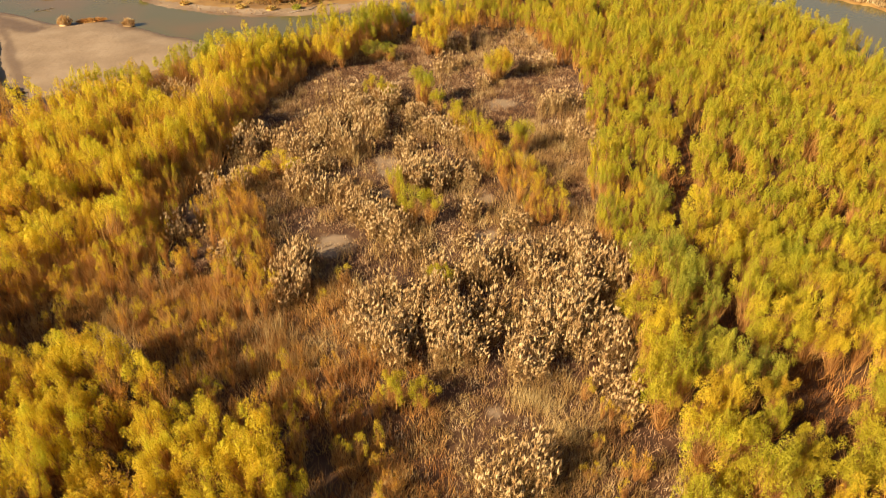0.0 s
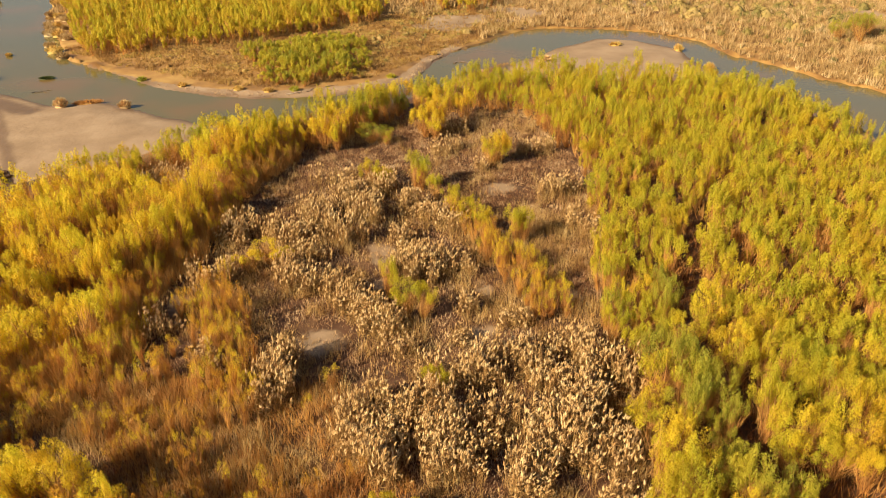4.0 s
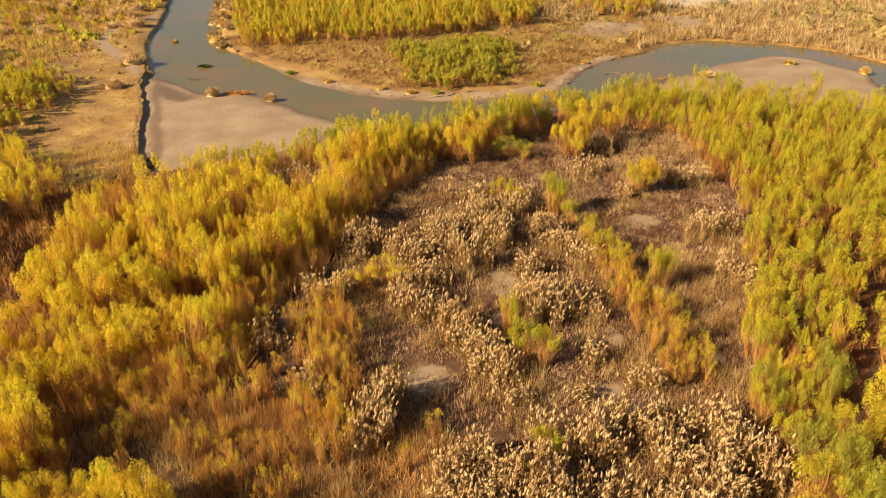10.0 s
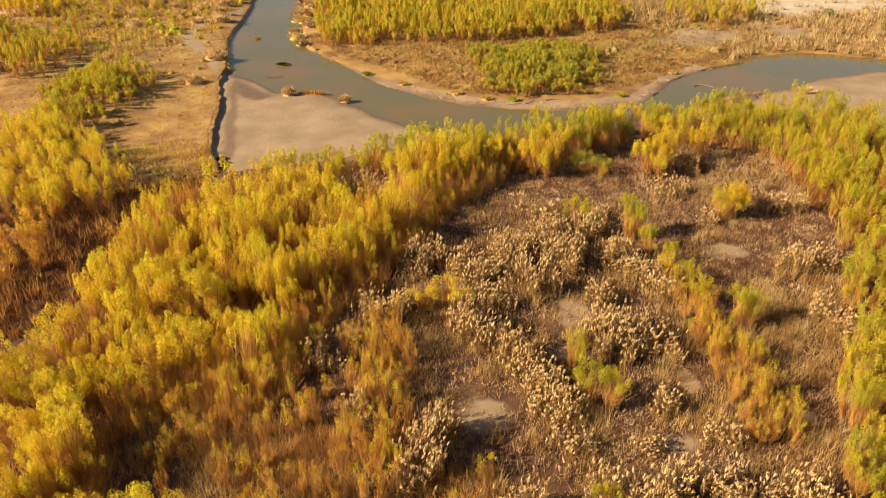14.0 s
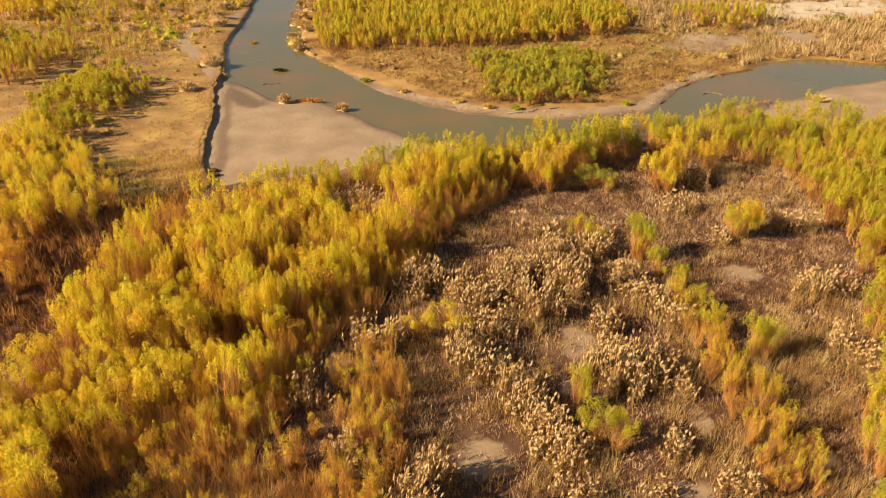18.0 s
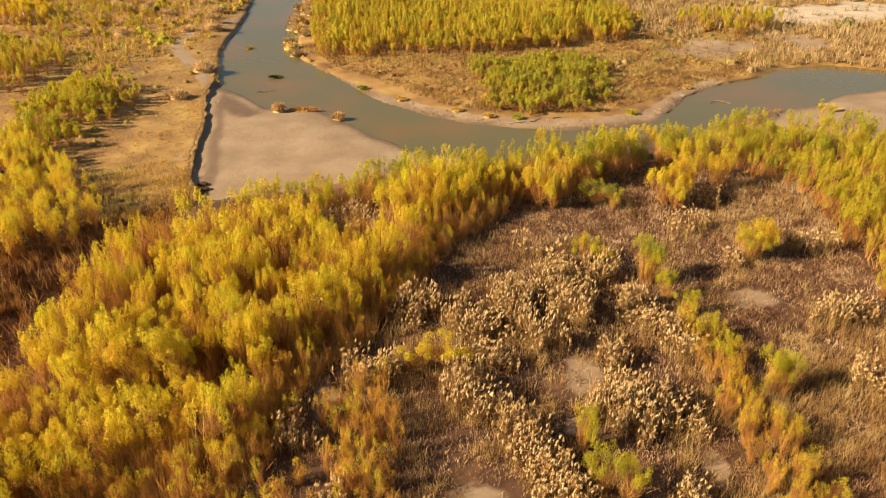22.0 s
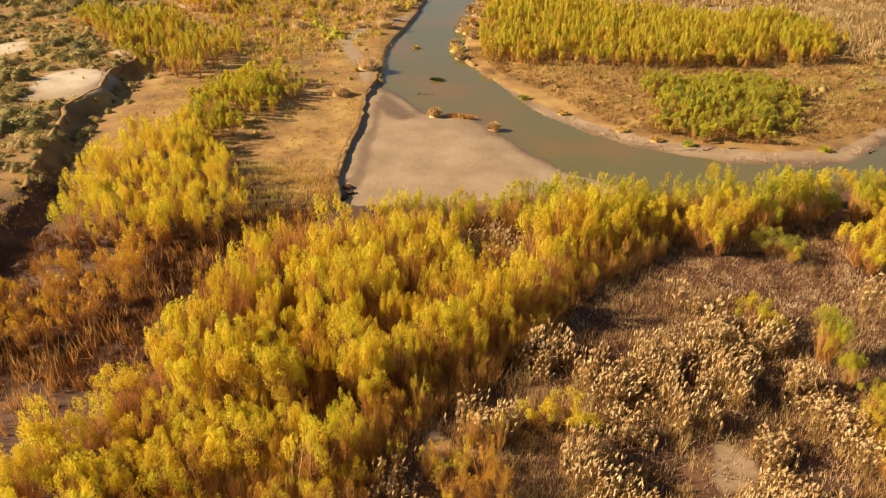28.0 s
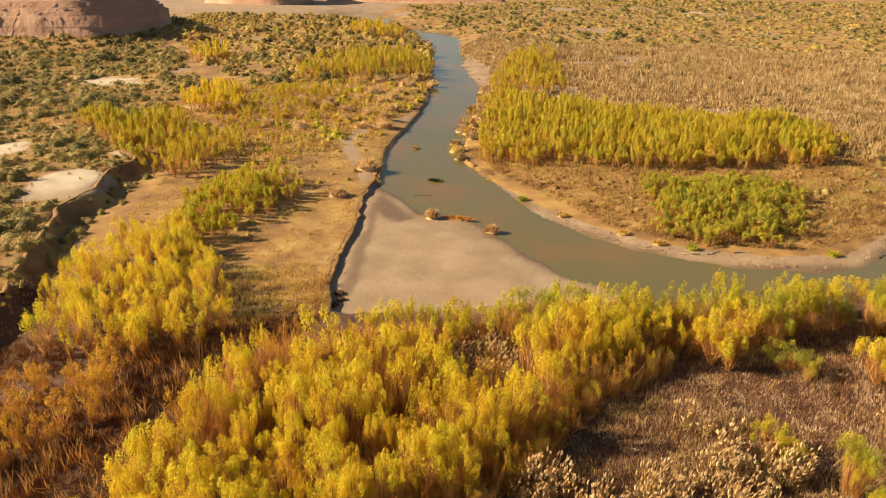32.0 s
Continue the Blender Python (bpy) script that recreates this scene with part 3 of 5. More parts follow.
FINE = [willow(400 + i, 11, 27, 150, 620, wide=1.25 + 0.14 * (i % 3), low=(0.46, 0.55, 0.64)[i % 3], leaf=0.1, slim=0.34) for i in range(5)]
FULL = [willow(100 + i, 10, 21 + 2 * (i % 2), 120, 560, wide=1.2 + 0.15 * (i % 3), low=(0.5, 0.6, 0.68)[i % 3], leaf=0.115, slim=0.37) for i in range(6)]
BROAD = [willow(200 + i, 6, 15, 62, 170, leaf=0.165, slim=0.36, wide=1.25 + 0.16 * (i % 2), low=(0.46, 0.62)[i % 2], rise=1.8) for i in range(6)]
LIGHT = [willow(300 + i, 3, 11, 52, 90, leaf=0.27, slim=0.32, wide=1.3, low=0.48, plump=1.05, rise=2.6) for i in range(5)]
THIN = [willow(350 + i, 7, 12, 46, 330, wide=0.85, high=4.0, low=0.5, leaf=0.095, slim=0.36) for i in range(4)]


def tree_meshes(forms, name, leafs):
    return [(solid(name + "_stems", *w, TWIG), solid(name + "_twigs", *t, TWIG_FINE), solid(name + "_crown", *g, leafs)) for w, t, g in forms]


def tree(meshes, x, y, size, high, turn, name, label, group):
    ob = tagged(new(name), label, "tree", group)
    part("trunk", meshes[0], ob, "reddish-brown forked trunk")
    tagged(part("brushwood", meshes[1], ob, "fine russet brushwood"), kind="stuff")
    part("crown", meshes[2], ob)
    ob.matrix_basis = pose(x, y, float(ground_z(np.array([x]), np.array([y]))[0]), 0, 0, math.degrees(turn)) @ Matrix.Diagonal((size, size, high, 1))
    return ob


def thicket(forms, x, y, size, high, rng, name, label, leafs):
    """A stand of trees that nobody could count, as one crown mesh with its stems."""
    if not len(x):
        return
    z, pick, turn = ground_z(x, y), rng.integers(0, len(forms), len(x)), rng.uniform(0, 6.28, len(x))
    wood, fine, green = [], [], []
    for k, (w, t, g) in enumerate(forms):
        s = pick == k
        if s.any():
            places = np.stack([x[s], y[s], z[s], turn[s], size[s], high[s]], 1)
            wood.append(many(*w, places))
            fine.append(many(*t, places))
            green.append(many(*g, places))
    ob = tagged(new(name, solid(name, *join(green), leafs)), label, "trees", kind="stuff")
    tagged(part("brushwood", solid("brushwood", *join(wood + fine), TWIG_FINE), ob), kind="stuff")
    return ob


rng = np.random.default_rng(7)
GOLD = tree_meshes(FULL, "gold", LEAF_GOLD)
GOLD_FINE = tree_meshes(FINE, "bright", LEAF_GOLD)
LIME_FINE = tree_meshes(FINE, "pale", LEAF_LIME)
LIME = tree_meshes(FULL, "lime", LEAF_LIME)
GREEN = tree_meshes(FINE[:3], "green", LEAF_GREEN)
RUST = tree_meshes(THIN, "rust", LEAF_RUST)
SLIM = tree_meshes(THIN, "slim", LEAF_GOLD)

tx, ty = scatter(FOREST_RIGHT, 1.95, rng)
clear = (away(LANE, tx, ty) > 0.95) & (np.hypot((tx - 28.0) / 2.4, (ty - 11.5) / 2.0) > 1) & (ground_z(tx, ty) > 0.3) & ((tx < 60) | (signed(RIVER, tx, ty) > 3.6))
tx, ty = tx[clear], ty[clear]
size = rng.uniform(0.75, 1.4, len(tx))
tall = (0.45 + 0.46 * size) * rng.uniform(0.82, 1.15, len(tx)) * (0.9 + 0.28 * lumps(tx, ty, 7, 21))
order = np.argsort(np.hypot(tx - 8, ty - 5))
near = np.zeros(len(tx), bool)
near[order[:190]] = True
for i in np.where(near)[0]:
    by_lane = away(LANE, tx[i:i + 1], ty[i:i + 1])[0] < (4.4 if ty[i] < 30 else 3.2) and tx[i] < np.interp(ty[i], [p[1] for p in LANE[::-1]], [p[0] for p in LANE[::-1]])
    kinds, label = (LIME_FINE if ty[i] < 22 else LIME, "yellow-green young willow in a dense stand")
    if by_lane and ty[i] > 12 and rng.random() < 0.85:
        kinds, label = GREEN, "green-leaved young willow beside the dark gap"
    elif rng.random() < (0.45 if ty[i] < 14 else 0.16):
        kinds, label = GOLD_FINE if ty[i] < 22 else GOLD, "golden young willow in a dense stand"
    tree(kinds[i % len(kinds)], tx[i], ty[i], size[i], tall[i], rng.uniform(0, 6.28), "willow", label, "willows of the dense stand")
thicket(BROAD, tx[~near], ty[~near], size[~near] * 1.02, tall[~near], rng, "willow_thicket", "dense stand of yellow-green young willows by the river", LEAF_LIME)

tx, ty = scatter(FOREST_LEFT, 1.9, rng)
ok = (ground_z(tx, ty) > 0.3) & (np.hypot((tx + 9) / 3.8, (ty - 71.5) / 4.2) > 1) & (rng.random(len(tx)) < 0.7 + 0.6 * lumps(tx, ty, 3.2, 23))
tx, ty = tx[ok], ty[ok]
size = rng.uniform(0.62, 1.5, len(tx))
tall = (0.62 + 0.38 * size) * rng.uniform(0.85, 1.12, len(tx)) * (0.85 + 0.4 * lumps(tx, ty, 6, 22))
near = np.zeros(len(tx), bool)
near[np.argsort(np.hypot(tx + 8, ty - 30))[:140]] = True
for i in np.where(near)[0]:
    kinds, label = (RUST, "thin-leaved orange willow with bare russet rods") if rng.random() < 0.2 else (GOLD, "golden-yellow autumn willow with russet stems")
    tree(kinds[i % len(kinds)], tx[i], ty[i], size[i] * (1.3 if kinds is RUST else 1), tall[i], rng.uniform(0, 6.28), "golden_willow", label, "golden willows")
shore = ~near & (away([(-15, 77.5), (-13.7, 78), (-3.3, 82.5), (7.3, 86), (20, 88)], tx, ty) < 3.6 + 2.5 * lumps(tx, ty, 5, 24))
inner = ~near & ~shore
bare = inner & (rng.random(len(tx)) < 0.2)
inner &= ~bare
thicket(BROAD, tx[inner], ty[inner], size[inner] * 1.05, tall[inner], rng, "willow_thicket", "stand of golden-yellow autumn willows with russet stems", LEAF_GOLD)
thicket(THIN, tx[bare], ty[bare], size[bare] * 1.4, tall[bare], rng, "willow_thicket", "thin-leaved orange willows with bare russet rods", LEAF_RUST)
thicket(BROAD, tx[shore], ty[shore], size[shore] * 1.05, tall[shore], rng, "willow_thicket", "row of lime-green willows beside the sandbar", LEAF_LIME)

for poly, gap, forms, leafs, hi, label in (
        (FOREST_NEAR, 1.75, None, GOLD_FINE, 0.95, "bright yellow young willow over dry grass"),
        (LANE_ROW, 2.3, BROAD, LEAF_RUST, 0.75, "row of orange-brown thin willows"),
        (FOREST_WEST, 2.1, BROAD, LEAF_GOLD, 0.92, "grove of tall golden willows beside a dry gully"),
        (BANK_SHRUBS, 1.75, LIGHT, LEAF_LIME, 0.78, "low yellow-green willow shrubs on the grassy bank"),
        (FAR_STAND, 1.75, LIGHT, LEAF_AMBER, 0.98, "stand of yellow willows across the river"),
        (FAR_GROVE, 3.0, LIGHT, LEAF_AMBER, 1.15, "yellow-green grove beside the river bend"),
        (GREEN_STAND, 1.4, LIGHT, LEAF_OLIVE, 0.56, "low green willow shrubs near the sandy shore"),
        (STAND_A, 2.7, LIGHT, LEAF_AMBER, 1.1, "yellow-green trees along the upper river"),
        (STAND_F, 4.2, LIGHT, LEAF_GOLD, 1.2, "yellow trees at the far river bend"),
        (STAND_B, 2.1, LIGHT, LEAF_AMBER, 1.05, "yellow trees along the dry gully"),
        (STAND_E, 2.4, LIGHT, LEAF_GOLD, 1.1, "scattered golden trees on the river bank"),
        (STAND_C, 3.3, LIGHT, LEAF_AMBER, 0.6, "low golden brush between the gully and the river"),
        (STAND_G, 2.4, LIGHT, LEAF_AMBER, 0.95, "yellow willows below a pale sand bank"),
        (STAND_D, 3.0, LIGHT, LEAF_GOLD, 1.6, "tall yellow trees below the cliff")):
    tx, ty = scatter(poly, gap, rng)
    rim = np.clip(away(poly, tx, ty, True) / (4 * gap), 0, 1) if forms is LIGHT else np.ones(len(tx))
    keep = rng.random(len(tx)) < 0.42 + 0.5 * rim + 0.5 * lumps(tx, ty, 4 * gap, 25)
    tx, ty, rim = tx[keep], ty[keep], rim[keep]
    size, tall = rng.uniform(0.75, 1.3, len(tx)), hi * rng.uniform(0.65, 1.15, len(tx)) * (0.66 + 0.3 * rim + 0.36 * lumps(tx, ty, 3 * gap, 26))
    if forms is None:
        for i in range(len(tx)):
            bare = rng.random() < 0.18
            kinds, told = (RUST, "thin-leaved orange willow with bare russet rods") if bare else (leafs, label)
            tree(kinds[i % len(kinds)], tx[i], ty[i], size[i] * (1.3 if bare else 1.1), tall[i], rng.uniform(0, 6.28), "golden_willow", told, "golden willows")
    else:
        thicket(forms, tx, ty, size, tall, rng, "willow_thicket", label, leafs)

# single trees of the clearing
for x, y, size, high, kinds, label in (
        (-2.6, 74.5, 1.7, 1.4, GOLD, "broad golden willow at the edge of the clearing"),
        (0.3, 76.2, 1.8, 1.5, GOLD, "broad golden willow at the edge of the clearing"),
        (2.8, 75.6, 1.5, 1.3, GOLD, "broad golden willow at the edge of the clearing"),
        (-0.8, 72.6, 1.4, 1.1, GOLD, "broad golden willow at the edge of the clearing"),
        (17.8, 62.4, 1.2, 1.1, LIME_FINE, "lone slender yellow-green willow in dry reeds"),
        (18.3, 62.0, 1.0, 0.95, LIME_FINE, "lone slender yellow-green willow in dry reeds"),
        (20.2, 57.4, 0.9, 0.6, LIME_FINE, "small lime-green willow among reeds"),
        (20.9, 53.6, 1.0, 0.65, LIME_FINE, "small lime-green willow among reeds"),
        (21.4, 51.4, 1.0, 0.6, LIME_FINE, "small lime-green willow among reeds"),
        (24.3, 47.7, 1.0, 0.85, LIME_FINE, "yellow willow sapling in dry grass"),
        (19.2, 59.6, 1.0, 0.7, LIME_FINE, "small lime-green willow among reeds"),
        (9.4, 42.6, 0.85, 0.95, LIME_FINE, "small lime-green willow among reeds"),
        (10.3, 39.2, 1.05, 0.9, LIME_FINE, "lime-green willow among reeds"),
        (11.3, 38.4, 0.95, 0.8, LIME_FINE, "small lime-green willow among reeds"),
        (23.8, 48.2, 1.15, 0.95, LIME_FINE, "yellow willow sapling in dry grass"),
        (28.7, 66.4, 1.5, 1.0, GOLD_FINE, "rounded yellow willow beside reeds"),
        (29.4, 66.9, 1.3, 0.85, GOLD_FINE, "rounded yellow willow beside reeds"),
        (28.1, 66.0, 1.2, 0.8, LIME_FINE, "rounded yellow willow beside reeds"),
        (23.6, 77.8, 1.7, 1.2, GOLD, "broad golden willow near the river"),
        (25.4, 78.6, 1.6, 1.2, GOLD, "broad golden willow near the river"),
        (24.6, 76.6, 1.4, 0.95, GOLD, "broad golden willow near the river"),
        (10.4, 77.6, 1.6, 1.15, GOLD, "broad golden willow near the river"),
        (11.8, 77.0, 1.3, 0.95, GOLD, "broad golden willow near the river"),
        (27.4, 82.4, 1.6, 1.25, GOLD, "broad golden willow near the river"),
        (30.2, 81.6, 1.5, 1.15, GOLD, "broad golden willow near the river"),
        (13.0, 81.0, 1.6, 1.25, GOLD, "broad golden willow near the river"),
        (16.4, 82.4, 1.5, 1.2, LIME, "dark-based willow near the river"),
        (13.4, 65.8, 1.3, 0.7, LIME, "low lime-green willow among reeds"),
        (14.8, 64.0, 1.0, 0.6, LIME, "low lime-green willow among reeds"),
        (16.6, 78.4, 1.5, 0.65, GREEN, "dark green willow shrub at the back of the clearing"),
        (18.2, 77.4, 1.1, 0.55, GREEN, "dark green willow shrub at the back of the clearing"),
        (18.6, 90.0, 1.5, 0.95, LIME, "willow closing the gap beside the river"),
        (21.0, 89.6, 1.5, 1.0, LIME, "willow closing the gap beside the river"),
        (23.4, 90.6, 1.6, 1.05, GOLD, "willow closing the gap beside the river"),
        (25.8, 89.4, 1.5, 1.1, LIME, "willow closing the gap beside the river"),
        (28.0, 91.2, 1.4, 1.0, LIME, "willow closing the gap beside the river"),
        (22.4, 87.4, 1.3, 0.8, GREEN, "dark green willow beside the river"),
        (27.0, 87.6, 1.4, 0.85, GOLD, "willow closing the gap beside the river"),
        (3.0, 18.8, 1.1, 0.75, LIME, "small yellow willow in dry grass"),
        (4.6, 18.2, 0.8, 0.6, LIME, "small yellow willow in dry grass"),
        (-8.5, 37.0, 1.5, 0.75, RUST, "orange willow sapling in dry grass"),
        (-4.0, 33.5, 1.0, 0.8, RUST, "orange willow sapling in dry grass"),
        (-17.0, 33.5, 0.9, 0.75, SLIM, "small golden willow in a dark hollow"),
        (0.6, 51.2, 1.5, 0.6, GOLD, "low spreading yellow willow"),
        (-1.4, 50.4, 1.3, 0.55, GOLD, "low spreading yellow willow"),
        (9.6, 29.6, 0.9, 0.55, LIME, "low yellow-green willow beside reeds"),
        (14.5, 9.5, 0.9, 0.7, RUST, "orange willow sapling in dry grass"),
        (2.8, 32.2, 1.1, 0.5, SLIM, "yellow willow sapling in dry grass")):
    tree(kinds[int(abs(x * 7)) % len(kinds)], x, y, size, high, x, "willow", label, "trees of the clearing")

brush = {"gold": [], "rust": []}


def sapling(kind, turn, x, y, size, high, label):
    """A thin young willow; beyond the open brush of the clearing they merge into thickets."""
    if y < 37 or (x > 15 and y < 43):
        tree((SLIM if kind == "gold" else RUST)[turn % 4], x, y, size, high, turn * 1.3, "willow_sapling", label, "willow saplings")
    else:
        brush[kind].append((x, y, size, high))


HOLLOW = [(-20, 34.5), (-17.5, 31.5), (-14.5, 29.8)]
BRUSH = [(-21, 38), (-14, 42), (-9.5, 49), (-5, 47), (-3, 40), (1, 34), (2.5, 26), (3, 18), (5, 9), (-3, 8), (-4, 14), (-8.5, 22), (-12, 27.5), (-17, 31)]
tx, ty = scatter(BRUSH, 1.25, rng)
keep = ~inside(ORANGE_BAND, tx, ty) & (rng.random(len(tx)) < -0.1 + 1.0 * lumps(tx, ty, 3.4, 51) - 0.4 * (tx > -2.5) * (ty > 24))
for i in np.where(keep)[0]:
    kind, label = ("rust", "thin orange-brown willow sapling in dry grass") if rng.random() < 0.45 else ("gold", "thin yellow willow sapling in dry grass")
    sapling(kind, i, tx[i], ty[i], rng.uniform(0.6, 1.1), rng.uniform(0.42, 0.78), label)
EDGE = [(15, 3), (16, 12), (19, 17), (14, 17), (11.5, 9), (10, 2)]
tx, ty = scatter(EDGE, 1.7, rng)
for i in range(len(tx)):
    sapling("gold", i, tx[i], ty[i], rng.uniform(0.6, 0.95), rng.uniform(0.35, 0.6), "low yellow willow sapling in dry grass")
for poly, gap, share, lo, hi in ((SAPLINGS, 0.95, 0.35, 0.5, 0.8), (ORANGE_BAND, 1.15, 0.5, 0.5, 0.85)):
    tx, ty = scatter(poly, gap, rng)
    for i in np.where(rng.random(len(tx)) < 0.88)[0]:
        kind, label = ("rust", "thin orange willow sapling in dry grass") if rng.random() < share else ("gold", "thin yellow willow sapling in dry grass")
        sapling(kind, i, tx[i], ty[i], rng.uniform(0.7, 1.15), rng.uniform(lo, hi), label)
FRINGE = [(-21.5, 30), (-23, 36), (-20, 38.5), (-16, 39.5), (-12, 41), (-11.6, 47), (-10, 50.3), (-6.5, 55), (-3.6, 61), (0, 69.5), (5.5, 76)]
tx, ty = scatter([(-26, 28), (-20, 28), (-10, 38), (-8, 48), (0, 60), (8, 76), (2, 76), (-14, 50)], 1.35, rng)
for i in np.where(away(FRINGE, tx, ty) < 1.5)[0]:
    kind, label = ("gold", "slender golden willow at the edge of the stand") if rng.random() < 0.5 else ("rust", "russet twiggy willow at the edge of the stand")
    sapling(kind, i, tx[i], ty[i], rng.uniform(0.8, 1.3), rng.uniform(0.5, 0.95), label)
for kind, leafs, label in (("gold", LEAF_GOLD, "slender yellow willow saplings in dry grass"), ("rust", LEAF_RUST, "thin orange-brown willow saplings in dry grass")):
    thicket(THIN, *np.array(brush[kind]).T, rng, "sapling_brush", label, leafs)


# ---- grass ----
def tuft(seed, count, high, spread, wide):
    r = np.random.default_rng(seed)
    p = np.concatenate([r.normal(0, spread, (count, 2)), np.full((count, 1), -0.05)], 1)
    way = np.concatenate([r.normal(0, 0.28, (count, 2)), np.ones((count, 1))], 1)
    return blades(p, way, high * r.uniform(0.5, 1.15, count), np.full(count, wide), r)


def grass(poly, density, high, rng, label, mat, keep=None, wide=0.045, count=8, bare=0.97):
    xs, ys = [p[0] for p in poly], [p[1] for p in poly]
    n = int((max(xs) - min(xs)) * (max(ys) - min(ys)) * density)
    x, y = rng.uniform(min(xs), max(xs), n), rng.uniform(min(ys), max(ys), n)
    s = inside(poly, x, y)
    x, y = x[s], y[s]
    z, sandy, damp, turf, pale = terrain(x, y)
    s = (z > 0.1) & (rng.random(len(x)) > sandy * bare) & (rng.random(len(x)) < 0.25 + 1.1 * lumps(x, y, 1.7, 31))
    if keep is not None:
        s &= keep(x, y)
    x, y, z = x[s], y[s], z[s]
    forms = [tuft(500 + i, count, high, 0.16, wide) for i in range(5)]
    pick, pairs = rng.integers(0, 5, len(x)), []
    hs = rng.uniform(0.6, 1.15, len(x)) * (0.6 + 0.75 * lumps(x, y, 3.5, 32))
    for k in range(5):
        m = pick == k
        pairs.append(many(*forms[k], np.stack([x[m], y[m], z[m], rng.uniform(0, 6.28, m.sum()), rng.uniform(0.8, 1.3, m.sum()), hs[m]], 1)))
    return tagged(new("dry_grass", solid("dry_grass", *join(pairs), mat)), label, "grass", kind="stuff")


CLEARING = [(-34, 40), (-20, 12), (-8, 2), (16, 0), (22, 18), (27, 32), (34, 48), (39, 62), (40, 84), (20, 88), (4, 78), (-8, 60), (-16, 46), (-24, 42)]
UNDER = [(-48, 40), (-20, 5), (16, -4), (58, -5), (74, 40), (78, 68), (76, 82), (48, 96), (10, 88), (-14, 79), (-30, 72), (-44, 62)]
grass(CLEARING, 10, 0.5, rng, "low dead grass and litter of the clearing", LITTER, bare=0.8)
grass(CLEARING, 9, 1.45, rng, "tall dry russet stalks of the clearing", STRAW, lambda x, y: rng.random(len(x)) < (1 - 0.65 * step(48, 58, y)) * step(0.42, 0.52, lumps(x, y, 4.2, 33) * 0.6 + lumps(x, y, 1.5, 34) * 0.4), wide=0.024, count=9)
grass([(-37, 46), (-30, 47), (-30, 62), (-26, 70), (-28, 77), (-36, 74), (-38, 62)], 13, 0.75, rng, "dark russet brush of the open lane", RUSSET, wide=0.06)
grass([(-26, 28), (-20, 28), (-10, 38), (-8, 48), (0, 60), (8, 76), (2, 76), (-14, 50)], 9, 2.2, rng, "dense bare russet rods at the edge of the stand", TWIG_FINE, lambda x, y: away(FRINGE, x, y) < 1.7, wide=0.045, count=9)
grass(FOREST_LEFT, 5, 2.3, rng, "dense bare russet rods below the golden willows", TWIG_FINE, wide=0.045, count=8)
grass([(-24, 36), (-14, 40), (-6.5, 36), (3, 32), (5.5, 22), (5, 6), (-4, 6), (-8, 20), (-14, 28), (-22, 26)], 15, 1.25, rng, "dense rust-brown stalks of the open brush", TWIG_FINE, lambda x, y: (rng.random(len(x)) < 0.35 + 0.9 * lumps(x, y, 2.6, 52)) & (away(HOLLOW, x, y) > 2.4), wide=0.03, count=8)
grass([(5, 19), (16, 17), (14, 2), (4, 2)], 10, 1.0, rng, "dense rust-brown stalks around the near reeds", STRAW, wide=0.03, count=8)
grass([(-60, 44), (-38, 44), (-38, 62), (-36, 70), (-52, 66)], 6, 0.9, rng, "russet brush between the groves", RUSSET, wide=0.06)
grass([(24, 4), (31, 4), (31, 14), (29, 24), (34, 34), (42, 42), (44, 60), (40, 60), (38.5, 43), (28, 30), (25, 20)], 12, 0.55, rng, "dark russet brush in the gap between willows", RUSSET, wide=0.05)
grass([(-6, 60), (12, 53), (20, 51), (21, 36), (25.5, 36), (32, 49), (36, 56), (39, 80), (22, 86), (4, 77)], 11, 0.5, rng, "low dead brown brush at the back of the clearing", MAUVE, wide=0.05)
grass(UNDER, 1.7, 1.7, rng, "dry russet rods and grass under the willows", TWIG_FINE, lambda x, y: ~inside(CLEARING, x, y) & (away(LANE, x, y) > 2.2), wide=0.055)
grass([(-62, 60), (-26, 72), (-27, 80), (-40, 142), (-48, 160), (-75, 130), (-62, 90)], 3.6, 0.42, rng, "short golden meadow grass on the river bank", MEADOW, wide=0.05)
grass([(-45, 72), (-33, 73), (-26, 77), (-28.5, 85), (-33, 90), (-44, 86), (-50, 80)], 6, 1.0, rng, "tall golden grass behind the sandbar", MEADOW, wide=0.05)
grass([(-30, 150), (-18, 132), (0, 113), (9, 108.5), (24, 109.5), (34, 118), (52, 131), (66, 139), (60, 160), (30, 152), (-8, 140)], 6, 0.75, rng, "golden-brown grass on the far shore", BROWN_GRASS, wide=0.06)


grass(SAND_FAR, 2.2, 0.4, rng, "sparse dry grass on the sandy far shore", LITTER, wide=0.06, count=7, bare=0.3)


